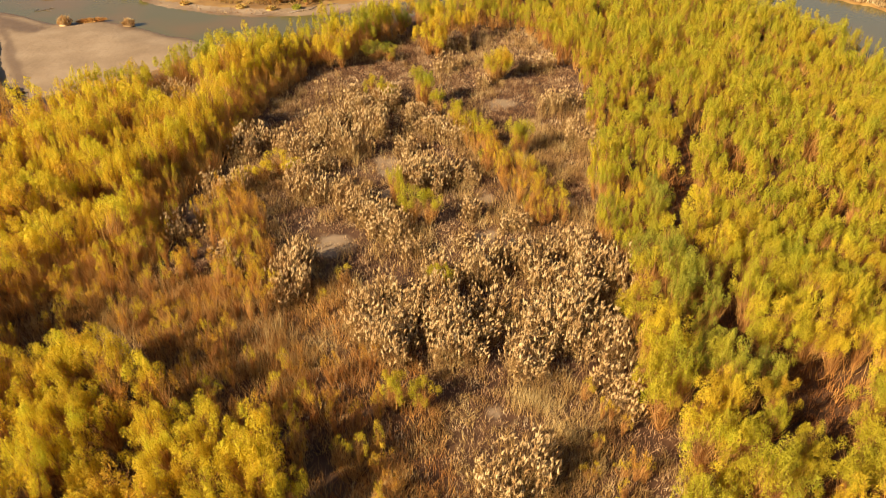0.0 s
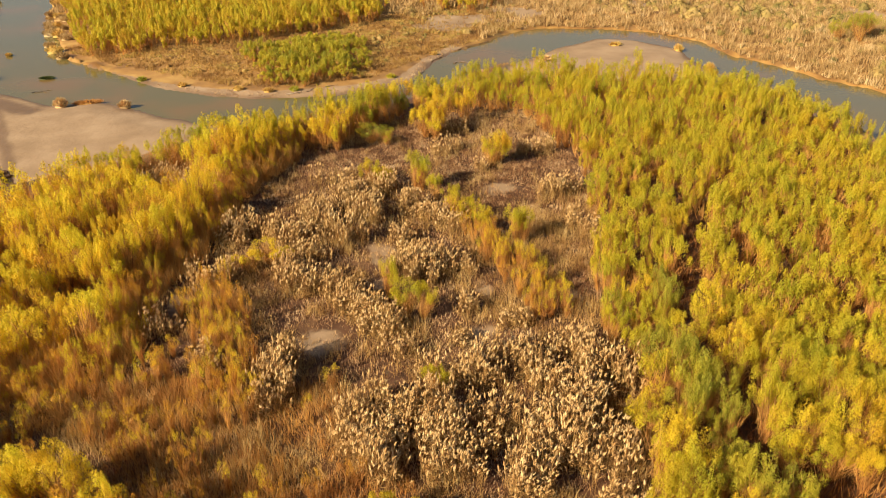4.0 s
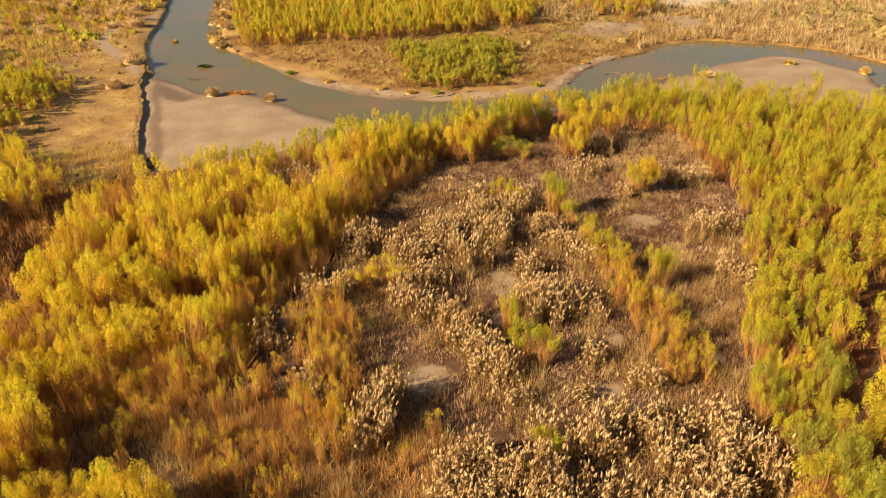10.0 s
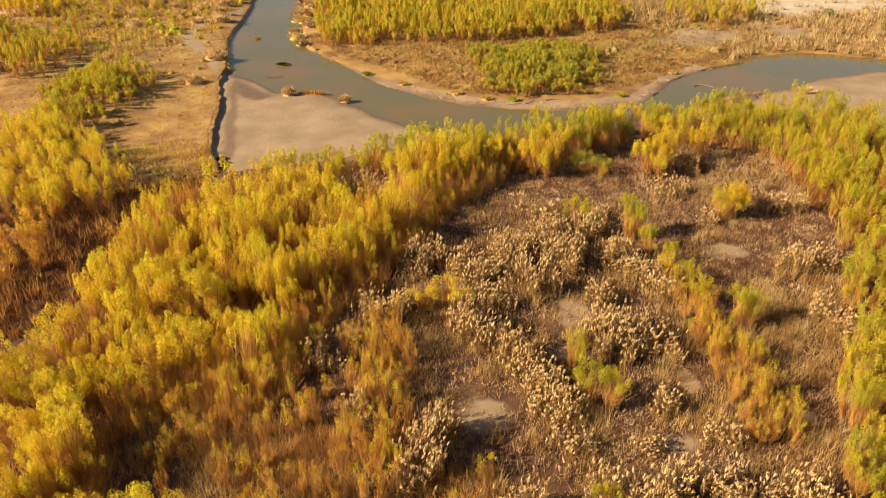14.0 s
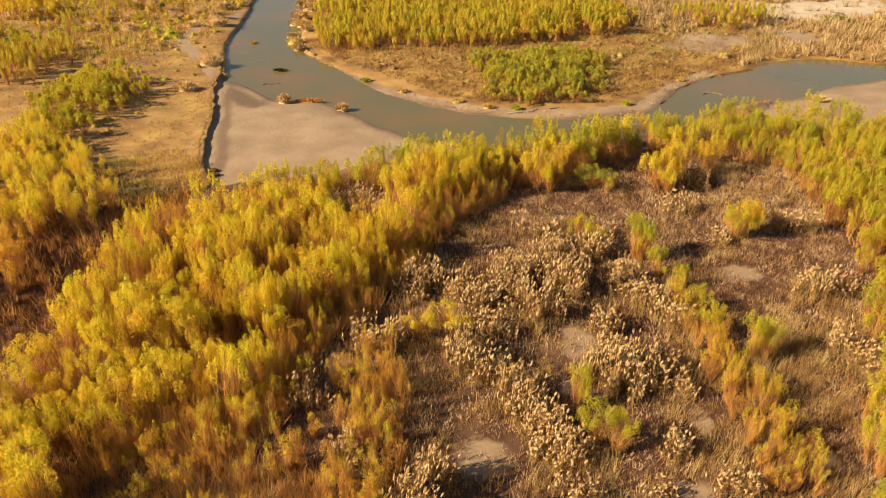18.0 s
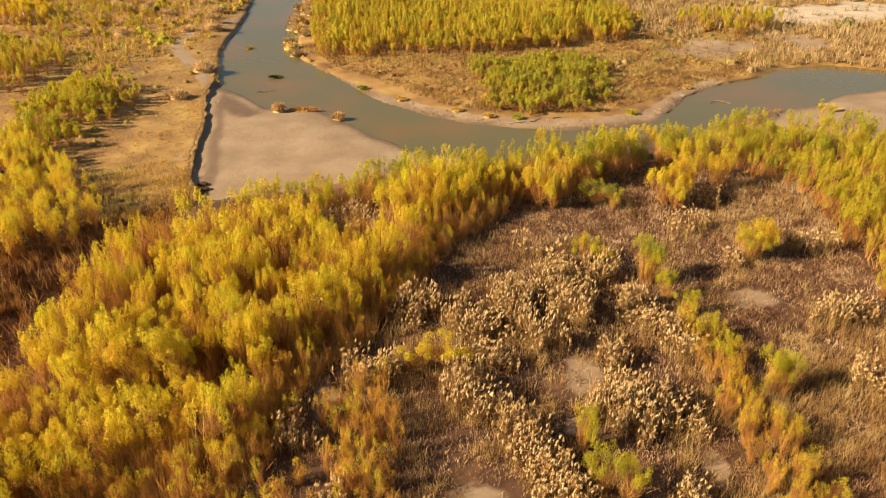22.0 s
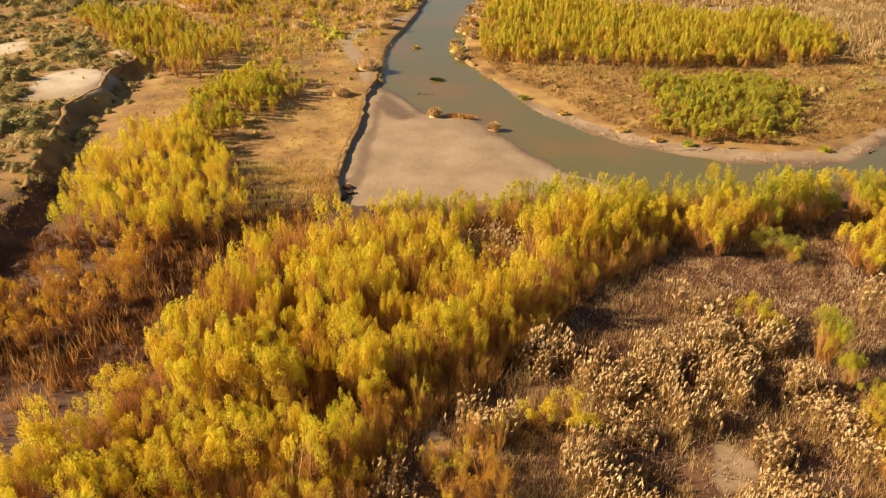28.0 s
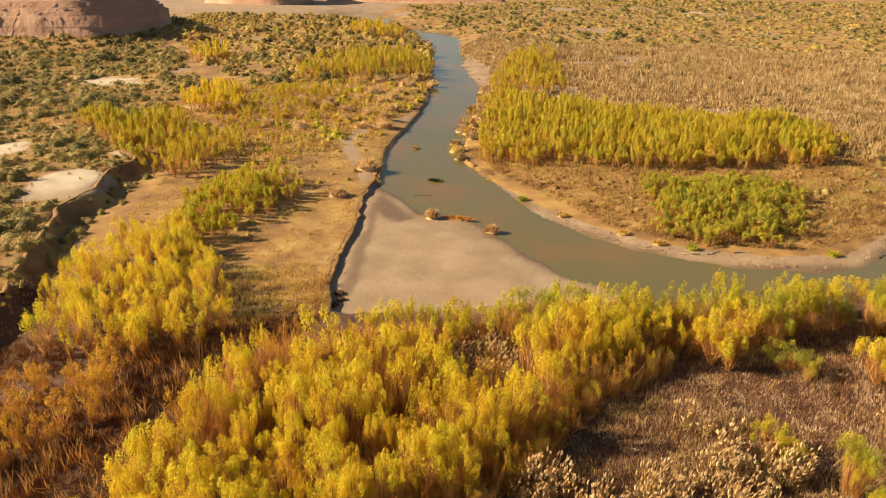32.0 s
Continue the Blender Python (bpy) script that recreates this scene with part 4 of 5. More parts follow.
# ---- reeds ----
def reed_form(seed, stalks, spread, high=2.7):
    """A tuft of plumed reeds: stalks, leaves and feathery heads."""
    r = np.random.default_rng(seed)
    foot = np.concatenate([r.normal(0, spread, (stalks, 2)), np.full((stalks, 1), -0.1)], 1)
    lean = np.concatenate([r.normal(0.05, 0.1, (stalks, 2)), np.ones((stalks, 1))], 1)
    tall = high * r.uniform(0.5, 1.08, stalks)
    top = foot + lean * tall[:, None]
    stalk = tubes(np.stack([foot, top], 1), np.full((stalks, 2), 0.013))
    i = np.repeat(np.arange(stalks), 8)
    q = r.uniform(0.2, 0.86, len(i))
    p = foot[i] + (top[i] - foot[i]) * q[:, None]
    way = np.concatenate([r.normal(0, 0.45, (len(i), 2)), r.uniform(0.4, 1.0, (len(i), 1))], 1)
    leaf = blades(p, way, r.uniform(0.35, 0.8, len(i)), np.full(len(i), 0.045), r)
    # heads: a full upright plume that nods at the tip, with loose strands
    ang = np.arange(5) * 1.2566
    ring = np.stack([np.cos(ang), np.sin(ang), ang * 0], 1)
    length, droop = r.uniform(0.32, 0.5, stalks), r.normal(0.05, 0.06, (stalks, 2))
    base = top - (0, 0, 0.12)
    wide = r.uniform(0.042, 0.085, (stalks, 1, 1))
    lo = base + np.concatenate([droop * 0.2, length[:, None] * 0.28], 1)
    hi = base + np.concatenate([droop * 0.9, length[:, None] * 0.68], 1)
    tip = base + np.concatenate([droop * 2.0, length[:, None]], 1)
    v = np.concatenate([base[:, None], lo[:, None] + ring[None] * wide, hi[:, None] + ring[None] * wide * 0.8, tip[:, None]], 1).reshape(-1, 3)
    f = []
    for k in range(5):
        n = (k + 1) % 5
        f += [(0, 1 + n, 1 + k), (1 + k, 1 + n, 6 + n), (1 + k, 6 + n, 6 + k), (11, 6 + k, 6 + n)]
    f = (np.array(f)[None] + (np.arange(stalks) * 12)[:, None, None]).reshape(-1, 3)
    j = np.repeat(np.arange(stalks), 5)
    wisp = blades(lo[j] + r.normal(0, 0.04, (len(j), 3)), np.concatenate([r.normal(0.08, 0.3, (len(j), 2)), np.ones((len(j), 1))], 1), r.uniform(0.16, 0.36, len(j)), np.full(len(j), 0.06), r)
    return join([stalk, leaf]), join([(v, f), wisp])


REED_FORMS = [reed_form(600 + i, 8, 0.33) for i in range(6)]


def reed_bed(shape, density, high, rng, label, thin=0.0):
    """shape: ellipses x, y, half width, half depth, turn in degrees; ragged at the rim, with gaps."""
    xs, ys = [], []
    for cx, cy, rx, ry, turn in shape:
        n = max(4, int(3.14 * rx * ry * density * 3.0))
        r, a = 1.35 * np.sqrt(rng.uniform(0, 1, n)), rng.uniform(0, 6.283, n)
        u, w, c, s = r * np.cos(a) * rx, r * np.sin(a) * ry, math.cos(radians(turn)), math.sin(radians(turn))
        x, y = cx + u * c - w * s, cy + u * s + w * c
        k = lumps(x, y, 2.1, 41) * 0.55 + lumps(x, y, 0.8, 43) * 0.25 + 0.2 * rng.random(n) > 0.26 + thin * 0.75 + 0.42 * np.clip(r - 0.75, 0, 1) * (thin > 0) + (r > 1) * 0.1 * (thin > 0)
        if not thin:
            k = r < 1
        xs.append(x[k])
        ys.append(y[k])
    x, y = np.concatenate(xs), np.concatenate(ys)
    z = ground_z(x, y)
    k = z > 0.05
    x, y, z = x[k], y[k], z[k]
    pick, a, b = rng.integers(0, 6, len(x)), [], []
    hs = high * rng.uniform(0.62, 1.08, len(x)) * (0.62 + 0.6 * lumps(x, y, 1.8, 42))
    for k in range(6):
        m = pick == k
        if m.any():
            places = np.stack([x[m], y[m], z[m], rng.uniform(-0.5, 0.5, m.sum()), np.ones(m.sum()), hs[m]], 1)
            a.append(many(*REED_FORMS[k][0], places))
            b.append(many(*REED_FORMS[k][1], places))
    ob = tagged(new("reed_bed", solid("reed_bed", *join(a), REED_STALK)), label, "reeds", kind="stuff")
    tagged(part("plumes", solid("plumes", *join(b), PLUME), ob, "pale cream feathery seed heads"), kind="stuff")
    return ob


BED = "bed of dry common reeds with pale cream plumes"
for shape, density, high, thin in (
        ([(8.4, 31.0, 1.9, 1.5, -15)], 3.4, 0.9, 0.2),
        ([(5.2, 27.6, 3.2, 2.2, 20), (4.6, 24.0, 2.2, 2.0, 0)], 3.2, 0.95, 0.28),
        ([(9.6, 26.0, 2.4, 2.2, 0), (8.2, 22.6, 2.4, 2.0, 0)], 3.4, 1.05, 0.24),
        ([(13.4, 29.9, 2.4, 1.7, 0)], 3.6, 1.0, 0.2),
        ([(12.7, 22.6, 2.2, 2.6, 0), (11.6, 19.2, 1.8, 1.2, 0)], 3.6, 1.05, 0.24),
        ([(16.8, 30.0, 2.0, 1.3, -10), (20.4, 29.6, 2.0, 1.3, -25)], 3.4, 1.0, 0.2),
        ([(17.2, 25.4, 3.0, 3.0, 0), (20.9, 25.6, 2.2, 1.9, 0)], 3.5, 1.05, 0.24),
        ([(17.2, 20.4, 2.6, 2.2, 0)], 3.5, 1.05, 0.24),
        ([(7.8, 11.4, 2.3, 1.7, 0)], 3.6, 1.0, 0.2),
        ([(16.6, 15.4, 1.2, 2.0, 0)], 3.0, 0.9, 0.2),
        ([(-1.2, 56.6, 2.6, 1.5, -15), (3.2, 55.4, 2.8, 1.9, -5)], 2.6, 0.95, 0.22),
        ([(7.4, 53.8, 2.4, 2.0, 0), (10.2, 55.8, 2.0, 2.2, 0), (6.2, 57.6, 2.4, 1.6, 0)], 2.8, 1.0, 0.22),
        ([(9.2, 65.2, 2.6, 1.9, 0), (13.6, 63.2, 2.0, 1.8, 0), (10.6, 60.6, 2.2, 2.0, 0)], 2.8, 1.0, 0.22),
        ([(15.2, 62.2, 1.4, 1.4, 0)], 2.8, 0.9, 0.2),
        ([(2.0, 47.4, 2.4, 1.5, -45), (4.4, 44.4, 2.6, 1.4, -45), (6.4, 41.2, 2.4, 1.4, -55), (7.8, 38.2, 1.5, 1.4, -60)], 3.2, 0.95, 0.2),
        ([(13.2, 45.6, 2.4, 2.0, 0), (15.6, 43.6, 2.2, 2.2, 0)], 3.3, 1.0, 0.22),
        ([(16.4, 57.0, 1.2, 2.4, 25), (18.2, 53.4, 1.1, 2.2, 25)], 3.0, 0.85, 0.2),
        ([(34.6, 67.8, 2.4, 1.6, 0)], 2.8, 0.95, 0.2),
        ([(33.0, 56.6, 2.4, 1.8, 0)], 2.8, 0.95, 0.2),
        ([(30.8, 48.0, 0.8, 2.2, 15)], 2.6, 0.85, 0.2),
        ([(-4.4, 49.3, 1.7, 1.7, 15)], 3.0, 0.95, 0.2),
        ([(-6.4, 42.6, 1.3, 2.4, 0), (-5.4, 38.0, 1.1, 2.0, 0)], 2.6, 0.85, 0.26),
        ([(-9.6, 43.4, 1.8, 1.6, 0)], 1.8, 0.75, 0.3),
        ([(-9.0, 71.5, 3.4, 3.6, 20)], 2.2, 0.85, 0.2),
        ([(-0.9, 35.2, 1.5, 1.2, 0), (-1.4, 32.4, 1.2, 1.6, 0)], 2.8, 0.95, 0.22),
        ([(17.6, 35.2, 1.5, 1.0, 0)], 3.2, 0.75, 0.2),
        ([(8.4, 35.0, 1.6, 1.0, 0), (12.4, 34.6, 1.4, 0.8, 0)], 1.8, 0.65, 0.3),
        ([(30.0, 89.5, 3.5, 1.2, 25), (26.5, 78.5, 2.8, 1.2, 0)], 2.4, 0.9, 0.2),
        ([(24.5, 72.0, 2.6, 1.4, 0), (26.0, 65.0, 1.4, 1.0, 0)], 1.8, 0.8, 0.3),
        ([(3.2, 50.8, 2.0, 1.2, 10), (12.9, 51.0, 0.9, 1.6, 0)], 1.8, 0.75, 0.3)):
    reed_bed(shape, density, high, rng, BED, thin)
clump = reed_bed([(14.9, 38.0, 0.6, 0.6, 0)], 9, 0.8, rng, "single round tussock of pale plumed reeds")

# ---- scrub of the far land ----
scrub = np.random.default_rng(11)


def mound(lobes, r, rings=3, around=7):
    """The woody hearts of a bush: low domes, one for each lobe (x, y, radius, height)."""
    pairs = []
    for x, y, wide, high in lobes:
        rows = [np.stack([x + np.cos(np.arange(around) * 6.2832 / around) * wide * math.cos(e) * r.uniform(0.85, 1.1, around),
                          y + np.sin(np.arange(around) * 6.2832 / around) * wide * math.cos(e) * r.uniform(0.85, 1.1, around),
                          np.full(around, high * math.sin(e) - 0.05)], 1) for e in np.linspace(0, 1.2, rings)]
        v = np.concatenate(rows + [np.array([[x, y, high * 1.02]])])
        f = []
        for k in range(rings - 1):
            for i in range(around):
                j = (i + 1) % around
                p, q = k * around, (k + 1) * around
                f += [(p + i, p + j, q + j), (p + i, q + j, q + i)]
        f += [((rings - 1) * around + i, (rings - 1) * around + (i + 1) % around, rings * around) for i in range(around)]
        pairs.append((v, np.array(f)))
    return join(pairs)


def shrub_form(seed, tips, length, thick):
    """A rounded bush of one to three lobes, close-set with short leafy shoots."""
    r = np.random.default_rng(seed)
    n = 1 + seed % 3
    lobes = np.stack([r.normal(0, 0.42, n) * (n > 1), r.normal(0, 0.42, n) * (n > 1), r.uniform(0.55, 0.85, n), r.uniform(0.55, 0.85, n)], 1)
    i = r.integers(0, n, tips)
    d = r.normal(0, 1, (tips, 3))
    d[:, 2] = np.abs(d[:, 2])
    d = d / np.linalg.norm(d, axis=1)[:, None]
    reach = r.uniform(0.7, 1.15, tips)[:, None]
    p = np.concatenate([lobes[i, :2], np.zeros((tips, 1))], 1) + d * reach * np.stack([lobes[i, 2], lobes[i, 2], lobes[i, 3]], 1)
    leaf = facing(p - d * length * 0.3, d + r.normal(0, 0.45, d.shape), length * r.uniform(0.6, 1.4, tips), thick * r.uniform(0.7, 1.3, tips), r, 0.7)
    lobes[:, 2:] *= 0.74
    return join([mound(lobes, r), leaf])


SHRUBS = [shrub_form(700 + i, 210, 0.19, 0.08) for i in range(5)]
FAR_SHRUBS = [shrub_form(720 + i, 84, 0.26, 0.12) for i in range(5)]


def scrubland(poly, gap, size, label, mat, accept, flat=1.0, forms=SHRUBS):
    x, y = scatter(poly, gap, scrub)
    k = scrub.random(len(x)) < 0.45 + 0.9 * lumps(x, y, gap * 4, 71)
    x, y = x[k], y[k]
    z, sandy, damp, turf, pale = terrain(x, y)
    k = (z > 0.5) & (sandy < 0.5) & accept(x, y) & (signed(RIVER, x, y) > 1.5)
    x, y, z = x[k], y[k], z[k]
    s, pick, pairs = size * np.exp(scrub.normal(-0.1, 0.42, len(x))), scrub.integers(0, 5, len(x)), []
    for k in range(5):
        m = pick == k
        if m.any():
            pairs.append(many(*forms[k], np.stack([x[m], y[m], z[m], scrub.uniform(0, 6.28, m.sum()), s[m], s[m] * flat], 1)))
    return tagged(new("scrub", solid("scrub", *join(pairs), mat)), label, "shrubs", kind="stuff")


def clear_of(*polys):
    def test(x, y):
        ok = np.ones(x.shape, bool)
        for p in polys:
            ok &= ~inside(p, x, y)
        return ok
    return test


HOME = [(-48, 40), (-20, -10), (60, -10), (80, 40), (82, 86), (50, 100), (-14, 82), (-26, 80), (-40, 84)]
open_land = clear_of(HOME, SAND_LEFT, SAND_RIGHT, CLEAN_LEFT, FAR_STAND, GREEN_STAND)
scrubland(WEST_LAND, 2.5, 1.5, "olive and tawny desert shrubs on the terrace", LEAF_SAGE, lambda x, y: open_land(x, y) & (y < 165), 0.7)
scrubland(WEST_LAND, 2.7, 1.6, "olive and tawny desert shrubs below the butte", LEAF_SAGE, lambda x, y: open_land(x, y) & (y >= 165), 0.6, FAR_SHRUBS)
scrubland(EAST_LAND, 5.0, 1.6, "distant olive and golden desert shrubs", LEAF_SAGE, open_land, 0.55, FAR_SHRUBS)
scrubland(EAST_LAND, 5.4, 1.6, "distant tawny golden shrubs", LEAF_TAWNY, open_land, 0.5, FAR_SHRUBS)
scrubland(UPPER_LAND, 3.6, 1.8, "olive and golden shrubs along the upper river", LEAF_TAWNY, open_land, 0.8, FAR_SHRUBS)
scrubland(EAST_LAND, 9.0, 2.2, "dark green desert bushes far off", LEAF_BUSH, open_land, 0.65, FAR_SHRUBS)
scrubland(WEST_LAND, 6.0, 2.0, "dark olive bushes on the terrace", LEAF_BUSH, open_land, 0.8)
scrubland(UPPER_LAND, 6.0, 1.9, "dark olive shrubs along the upper river", LEAF_BUSH, open_land, 0.8, FAR_SHRUBS)
scrubland(MID_LAND, 2.9, 0.95, "golden brush between the gully and the river", LEAF_AMBER, open_land, 1.0, FAR_SHRUBS)
scrubland([(-46, 86), (-40, 112), (-44, 140), (-52, 150), (-66, 122), (-60, 86)], 3.4, 0.6, "low tawny bushes on the meadow", LEAF_TAWNY, lambda x, y: x < -40, 0.8)
scrubland([(-30, 142), (-4, 112), (8, 108), (24, 108), (38, 121), (60, 138), (44, 150), (-8, 136)], 1.7, 0.5, "low russet shrubs on the far shore", BROWN_GRASS, open_land, 0.8)
scrubland([(20, 122), (26, 112), (38, 122), (64, 140), (80, 150), (60, 200), (40, 200), (42, 150)], 2.3, 0.65, "olive and tawny shrubs of the flood plain", LEAF_SAGE, open_land)
scrubland([(-30, 262), (40, 186), (62, 190), (84, 262), (20, 300)], 7.5, 0.95, "scattered golden shrubs in the reed field", LEAF_SAGE, open_land, 1.0, FAR_SHRUBS)
scrubland([(-58, 62), (-54, 84), (-62, 100), (-68, 118), (-82, 124), (-72, 100), (-68, 84), (-62, 62)], 2.4, 0.9, "bushes along the dry gully", LEAF_SAGE, lambda x, y: away(TERRACE[:10], x, y) < 5)
scrubland([(97, 122), (100, 96), (106, 70), (150, 70), (170, 120), (130, 150), (100, 160)], 4.0, 1.05, "olive and tawny bushes in the riverside reeds", LEAF_SAGE, open_land, 1.0)
scrubland([(100, 130), (115, 105), (135, 100), (210, 130), (180, 250), (90, 260), (64, 190), (80, 150)], 3.6, 1.5, "olive and golden shrubs beyond the reeds", LEAF_SAGE, open_land, 0.9, FAR_SHRUBS)
grass([(50, 128.5), (59, 134.4), (67.6, 136.6), (78.7, 132), (87.4, 126.3), (92.9, 115), (92.4, 103), (95.1, 93), (97, 84.6), (100.2, 77.7), (101.4, 60), (104, 40), (160, 40), (190, 140), (150, 240), (40, 250), (38, 180), (62, 160)], 1.7, 1.5, scrub, "tawny reed grass beyond the river", REED_FIELD, wide=0.15, count=7)
grass([(-28, 262), (-16, 190), (10, 186), (45, 150), (62, 165), (92, 290), (20, 310), (-30, 300)], 1.6, 1.5, scrub, "tawny reed field across the river", REED_FIELD, wide=0.2, count=7)
grass([(-64, 290), (-52, 244), (-37, 208), (-33, 180), (-24, 200), (-20, 262), (-30, 305), (-58, 335)], 1.2, 1.2, scrub, "tan reeds along the far river bend", REED_FIELD, wide=0.2, count=7)
grass(MID_LAND, 1.3, 1.1, scrub, "tall golden grass on the upper bank", MEADOW, wide=0.13, count=7)
grass(WEST_LAND, 0.8, 0.8, scrub, "golden grass on the terrace", MEADOW, wide=0.14, count=6)
for k, (x, y, size, high) in enumerate(((119, 101.5, 2.2, 1.3), (122.5, 103.5, 1.9, 1.1), (116, 104, 1.5, 0.9))):
    tree(GREEN[k % 3], x, y, size, high, k * 1.7, "shade_tree", "dark green tree among reeds across the river", "far green trees")


# ---- cliffs ----
def mesa(name, centre, rx, ry, base, top, seed, label):
    """A flat-topped cliff with ledges above a slope of debris."""
    r = np.random.default_rng(seed)
    n = 260
    a = np.linspace(0, 2 * math.pi, n, endpoint=False)
    crack = np.repeat(r.normal(0, 0.002, n // 4), 4) + np.repeat(r.normal(0, 0.003, n // 13), 13)
    rim = 1 + 0.05 * np.sin(3 * a + seed) + 0.03 * np.sin(8 * a + 2 * seed) + crack
    levels = [(1.17, -0.03), (1.09, 0.08), (1.03, 0.2), (1.0, 0.23), (0.998, 0.44), (0.99, 0.46), (0.99, 0.70), (0.965, 0.715), (0.968, 0.79), (0.945, 0.80), (0.95, 0.87), (0.92, 0.88), (0.925, 1.0), (0.6, 1.02), (0.02, 1.03)]
    v = [np.stack([centre[0] + np.cos(a) * rx * rim * (k + r.normal(0, 0.003, n)), centre[1] + np.sin(a) * ry * rim * (k + r.normal(0, 0.003, n)),
                   np.full(n, base + (top - base) * h) + r.normal(0, 0.12, n)], 1) for k, h in levels]
    i = np.arange(n)
    f = [np.stack([i + k * n, (i + 1) % n + k * n, (i + 1) % n + (k + 1) * n, i + (k + 1) * n], 1) for k in range(len(levels) - 1)]
    return tagged(new(name, solid(name, np.concatenate(v), np.concatenate(f), ROCK)), label, "cliff", kind="structure")


mesa("cliff_1", (-272, 282), 88, 48, 1.0, 17, 3, "red sandstone butte with ledges above a slope")
mesa("cliff_2", (-240, 470), 34, 20, 1.0, 24, 5, "distant red sandstone cliff")
mesa("cliff_3", (-150, 505), 62, 10, 1.0, 9, 8, "low distant red bank above the river")


# ---- small things on the bars and in the water ----
def tussock(x, y, wide, deep, high, seed, label, mat=None, count=420, name="grass_tussock", category="grass"):
    """A dome of arching blades over a dense heart."""
    r = np.random.default_rng(seed)
    a, q = r.uniform(0, 6.283, count), np.sqrt(r.uniform(0, 1, count))
    up = np.sqrt(1 - 0.9 * q * q)
    end = np.stack([np.cos(a) * q * wide, np.sin(a) * q * deep, up * high], 1) * r.uniform(0.85, 1.1, (count, 1))
    foot = end * (0.62, 0.62, 0.45)
    v, f = blades(foot, end - foot + r.normal(0, 0.08, (count, 3)) * high, np.linalg.norm(end - foot, axis=1) * r.uniform(0.8, 1.2, count), np.full(count, 0.13), r)
    core, cf = mound([(0, 0, 1, 1)], r, 4, 11)
    ob = tagged(new(name, solid(name, *join([(core * (wide * 0.68, deep * 0.68, high * 0.64), cf), (v, f)]), mat or MEADOW)), label, category)
    ob.matrix_basis = pose(x, y, max(0.0, float(ground_z(np.array([x]), np.array([y]))[0])))
    return ob


def log(x, y, z, length, thick, turn, tilt, seed, label, name="driftwood_log"):
    """A bent bare branch with two stubs."""
    r = np.random.default_rng(seed)
    pts = np.linspace(0, 1, 6)
    line = np.stack([(pts - 0.5) * length, r.normal(0, 0.05, 6) * length, r.normal(0, 0.02, 6) * length + thick * 0.4], 1)
    sides = np.arange(7) * 2 * math.pi / 7
    rad = thick * (1 - 0.6 * pts) * r.uniform(0.85, 1.15, 6)
    v = line[:, None] + np.stack([sides * 0, np.cos(sides), np.sin(sides)], 1)[None] * rad[:, None, None]
    i = np.arange(5)[:, None] * 7 + np.arange(7)[None]
    j = np.arange(5)[:, None] * 7 + (np.arange(7)[None] + 1) % 7
    f = np.concatenate([np.stack([i, j, j + 7], -1).reshape(-1, 3), np.stack([i, j + 7, i + 7], -1).reshape(-1, 3)])
    stub = tubes(np.stack([line[2:4], line[2:4] + r.normal(0, 0.25, (2, 3)) * length * 0.5 + (0, 0, 0.12 * length)], 1), np.array([[thick * 0.4, 0.01]] * 2))
    ob = tagged(new(name, solid(name, *join([(v.reshape(-1, 3), f), stub]), WOOD, True)), label, "driftwood")
    ob.matrix_basis = pose(x, y, z, 0, tilt, turn)
    return ob


tussock(-24.1, 109.9, 1.3, 1.1, 1.6, 1, "rounded tan grass tussock at the tip of the sandbar", PLUME)
tussock(-20.4, 110.3, 2.7, 0.5, 0.75, 2, "long low mat of tan grass along the water", TWIG_FINE, 420)
tussock(-14.9, 106.7, 1.2, 0.9, 1.2, 3, "small tan grass tussock beside the water", PLUME)
tussock(56.2, 110.9, 2.0, 1.3, 1.1, 4, "wide pale grass tussock on the sandbar", PLUME, 420)
tussock(74.0, 116.2, 1.5, 0.9, 0.8, 5, "low brown grass tussock on the sandbar")
tussock(84.2, 110.2, 1.0, 1.4, 1.4, 6, "brown grass tussock at the tip of the sandbar")
tussock(81.4, 96.8, 1.1, 1.2, 1.3, 7, "tan grass tussock on the sandbar")
tussock(-40.6, 128.8, 2.5, 2.2, 2.3, 8, "pale plumed grass tussock on the cut bank", PLUME, 420)
tussock(-40.2, 114.2, 2.3, 1.6, 1.6, 9, "pale plumed grass tussock on the meadow", PLUME, 420)
tussock(-37.2, 146.2, 0.7, 0.7, 0.6, 10, "tiny grass tussock standing in the river")
for k, (x, y, w) in enumerate(((-63.5, 151.5, 2.4), (-71.0, 152.0, 2.2), (-66.0, 171.0, 2.6), (-60.0, 212.0, 3.0), (-51.5, 210.0, 2.4), (-70.0, 192.0, 3.4), (-57.0, 160.0, 1.9), (-55.0, 186.0, 2.6), (-52.5, 196.0, 2.2),
                               (-62.0, 182.0, 2.8), (-75.0, 178.0, 3.0), (-80.0, 190.0, 3.0), (-66.0, 225.0, 3.0), (-56.0, 220.0, 2.4))):
    tussock(x, y, w, w * 0.75, 1.9, 20 + k, "large pale plumed grass dome on the river bank", PLUME, 300)
dome = np.random.default_rng(77)
for k in range(44):
    y = dome.uniform(150, 240)
    x = -43 - (y - 150) * 0.17 - 3 - 24 * dome.random() ** 1.6
    w = dome.uniform(1.6, 3.3)
    tussock(x, y, w, w * dome.uniform(0.6, 0.95), dome.uniform(1.3, 2.2), 120 + k, "pale plumed grass dome among golden brush", PLUME, 420)
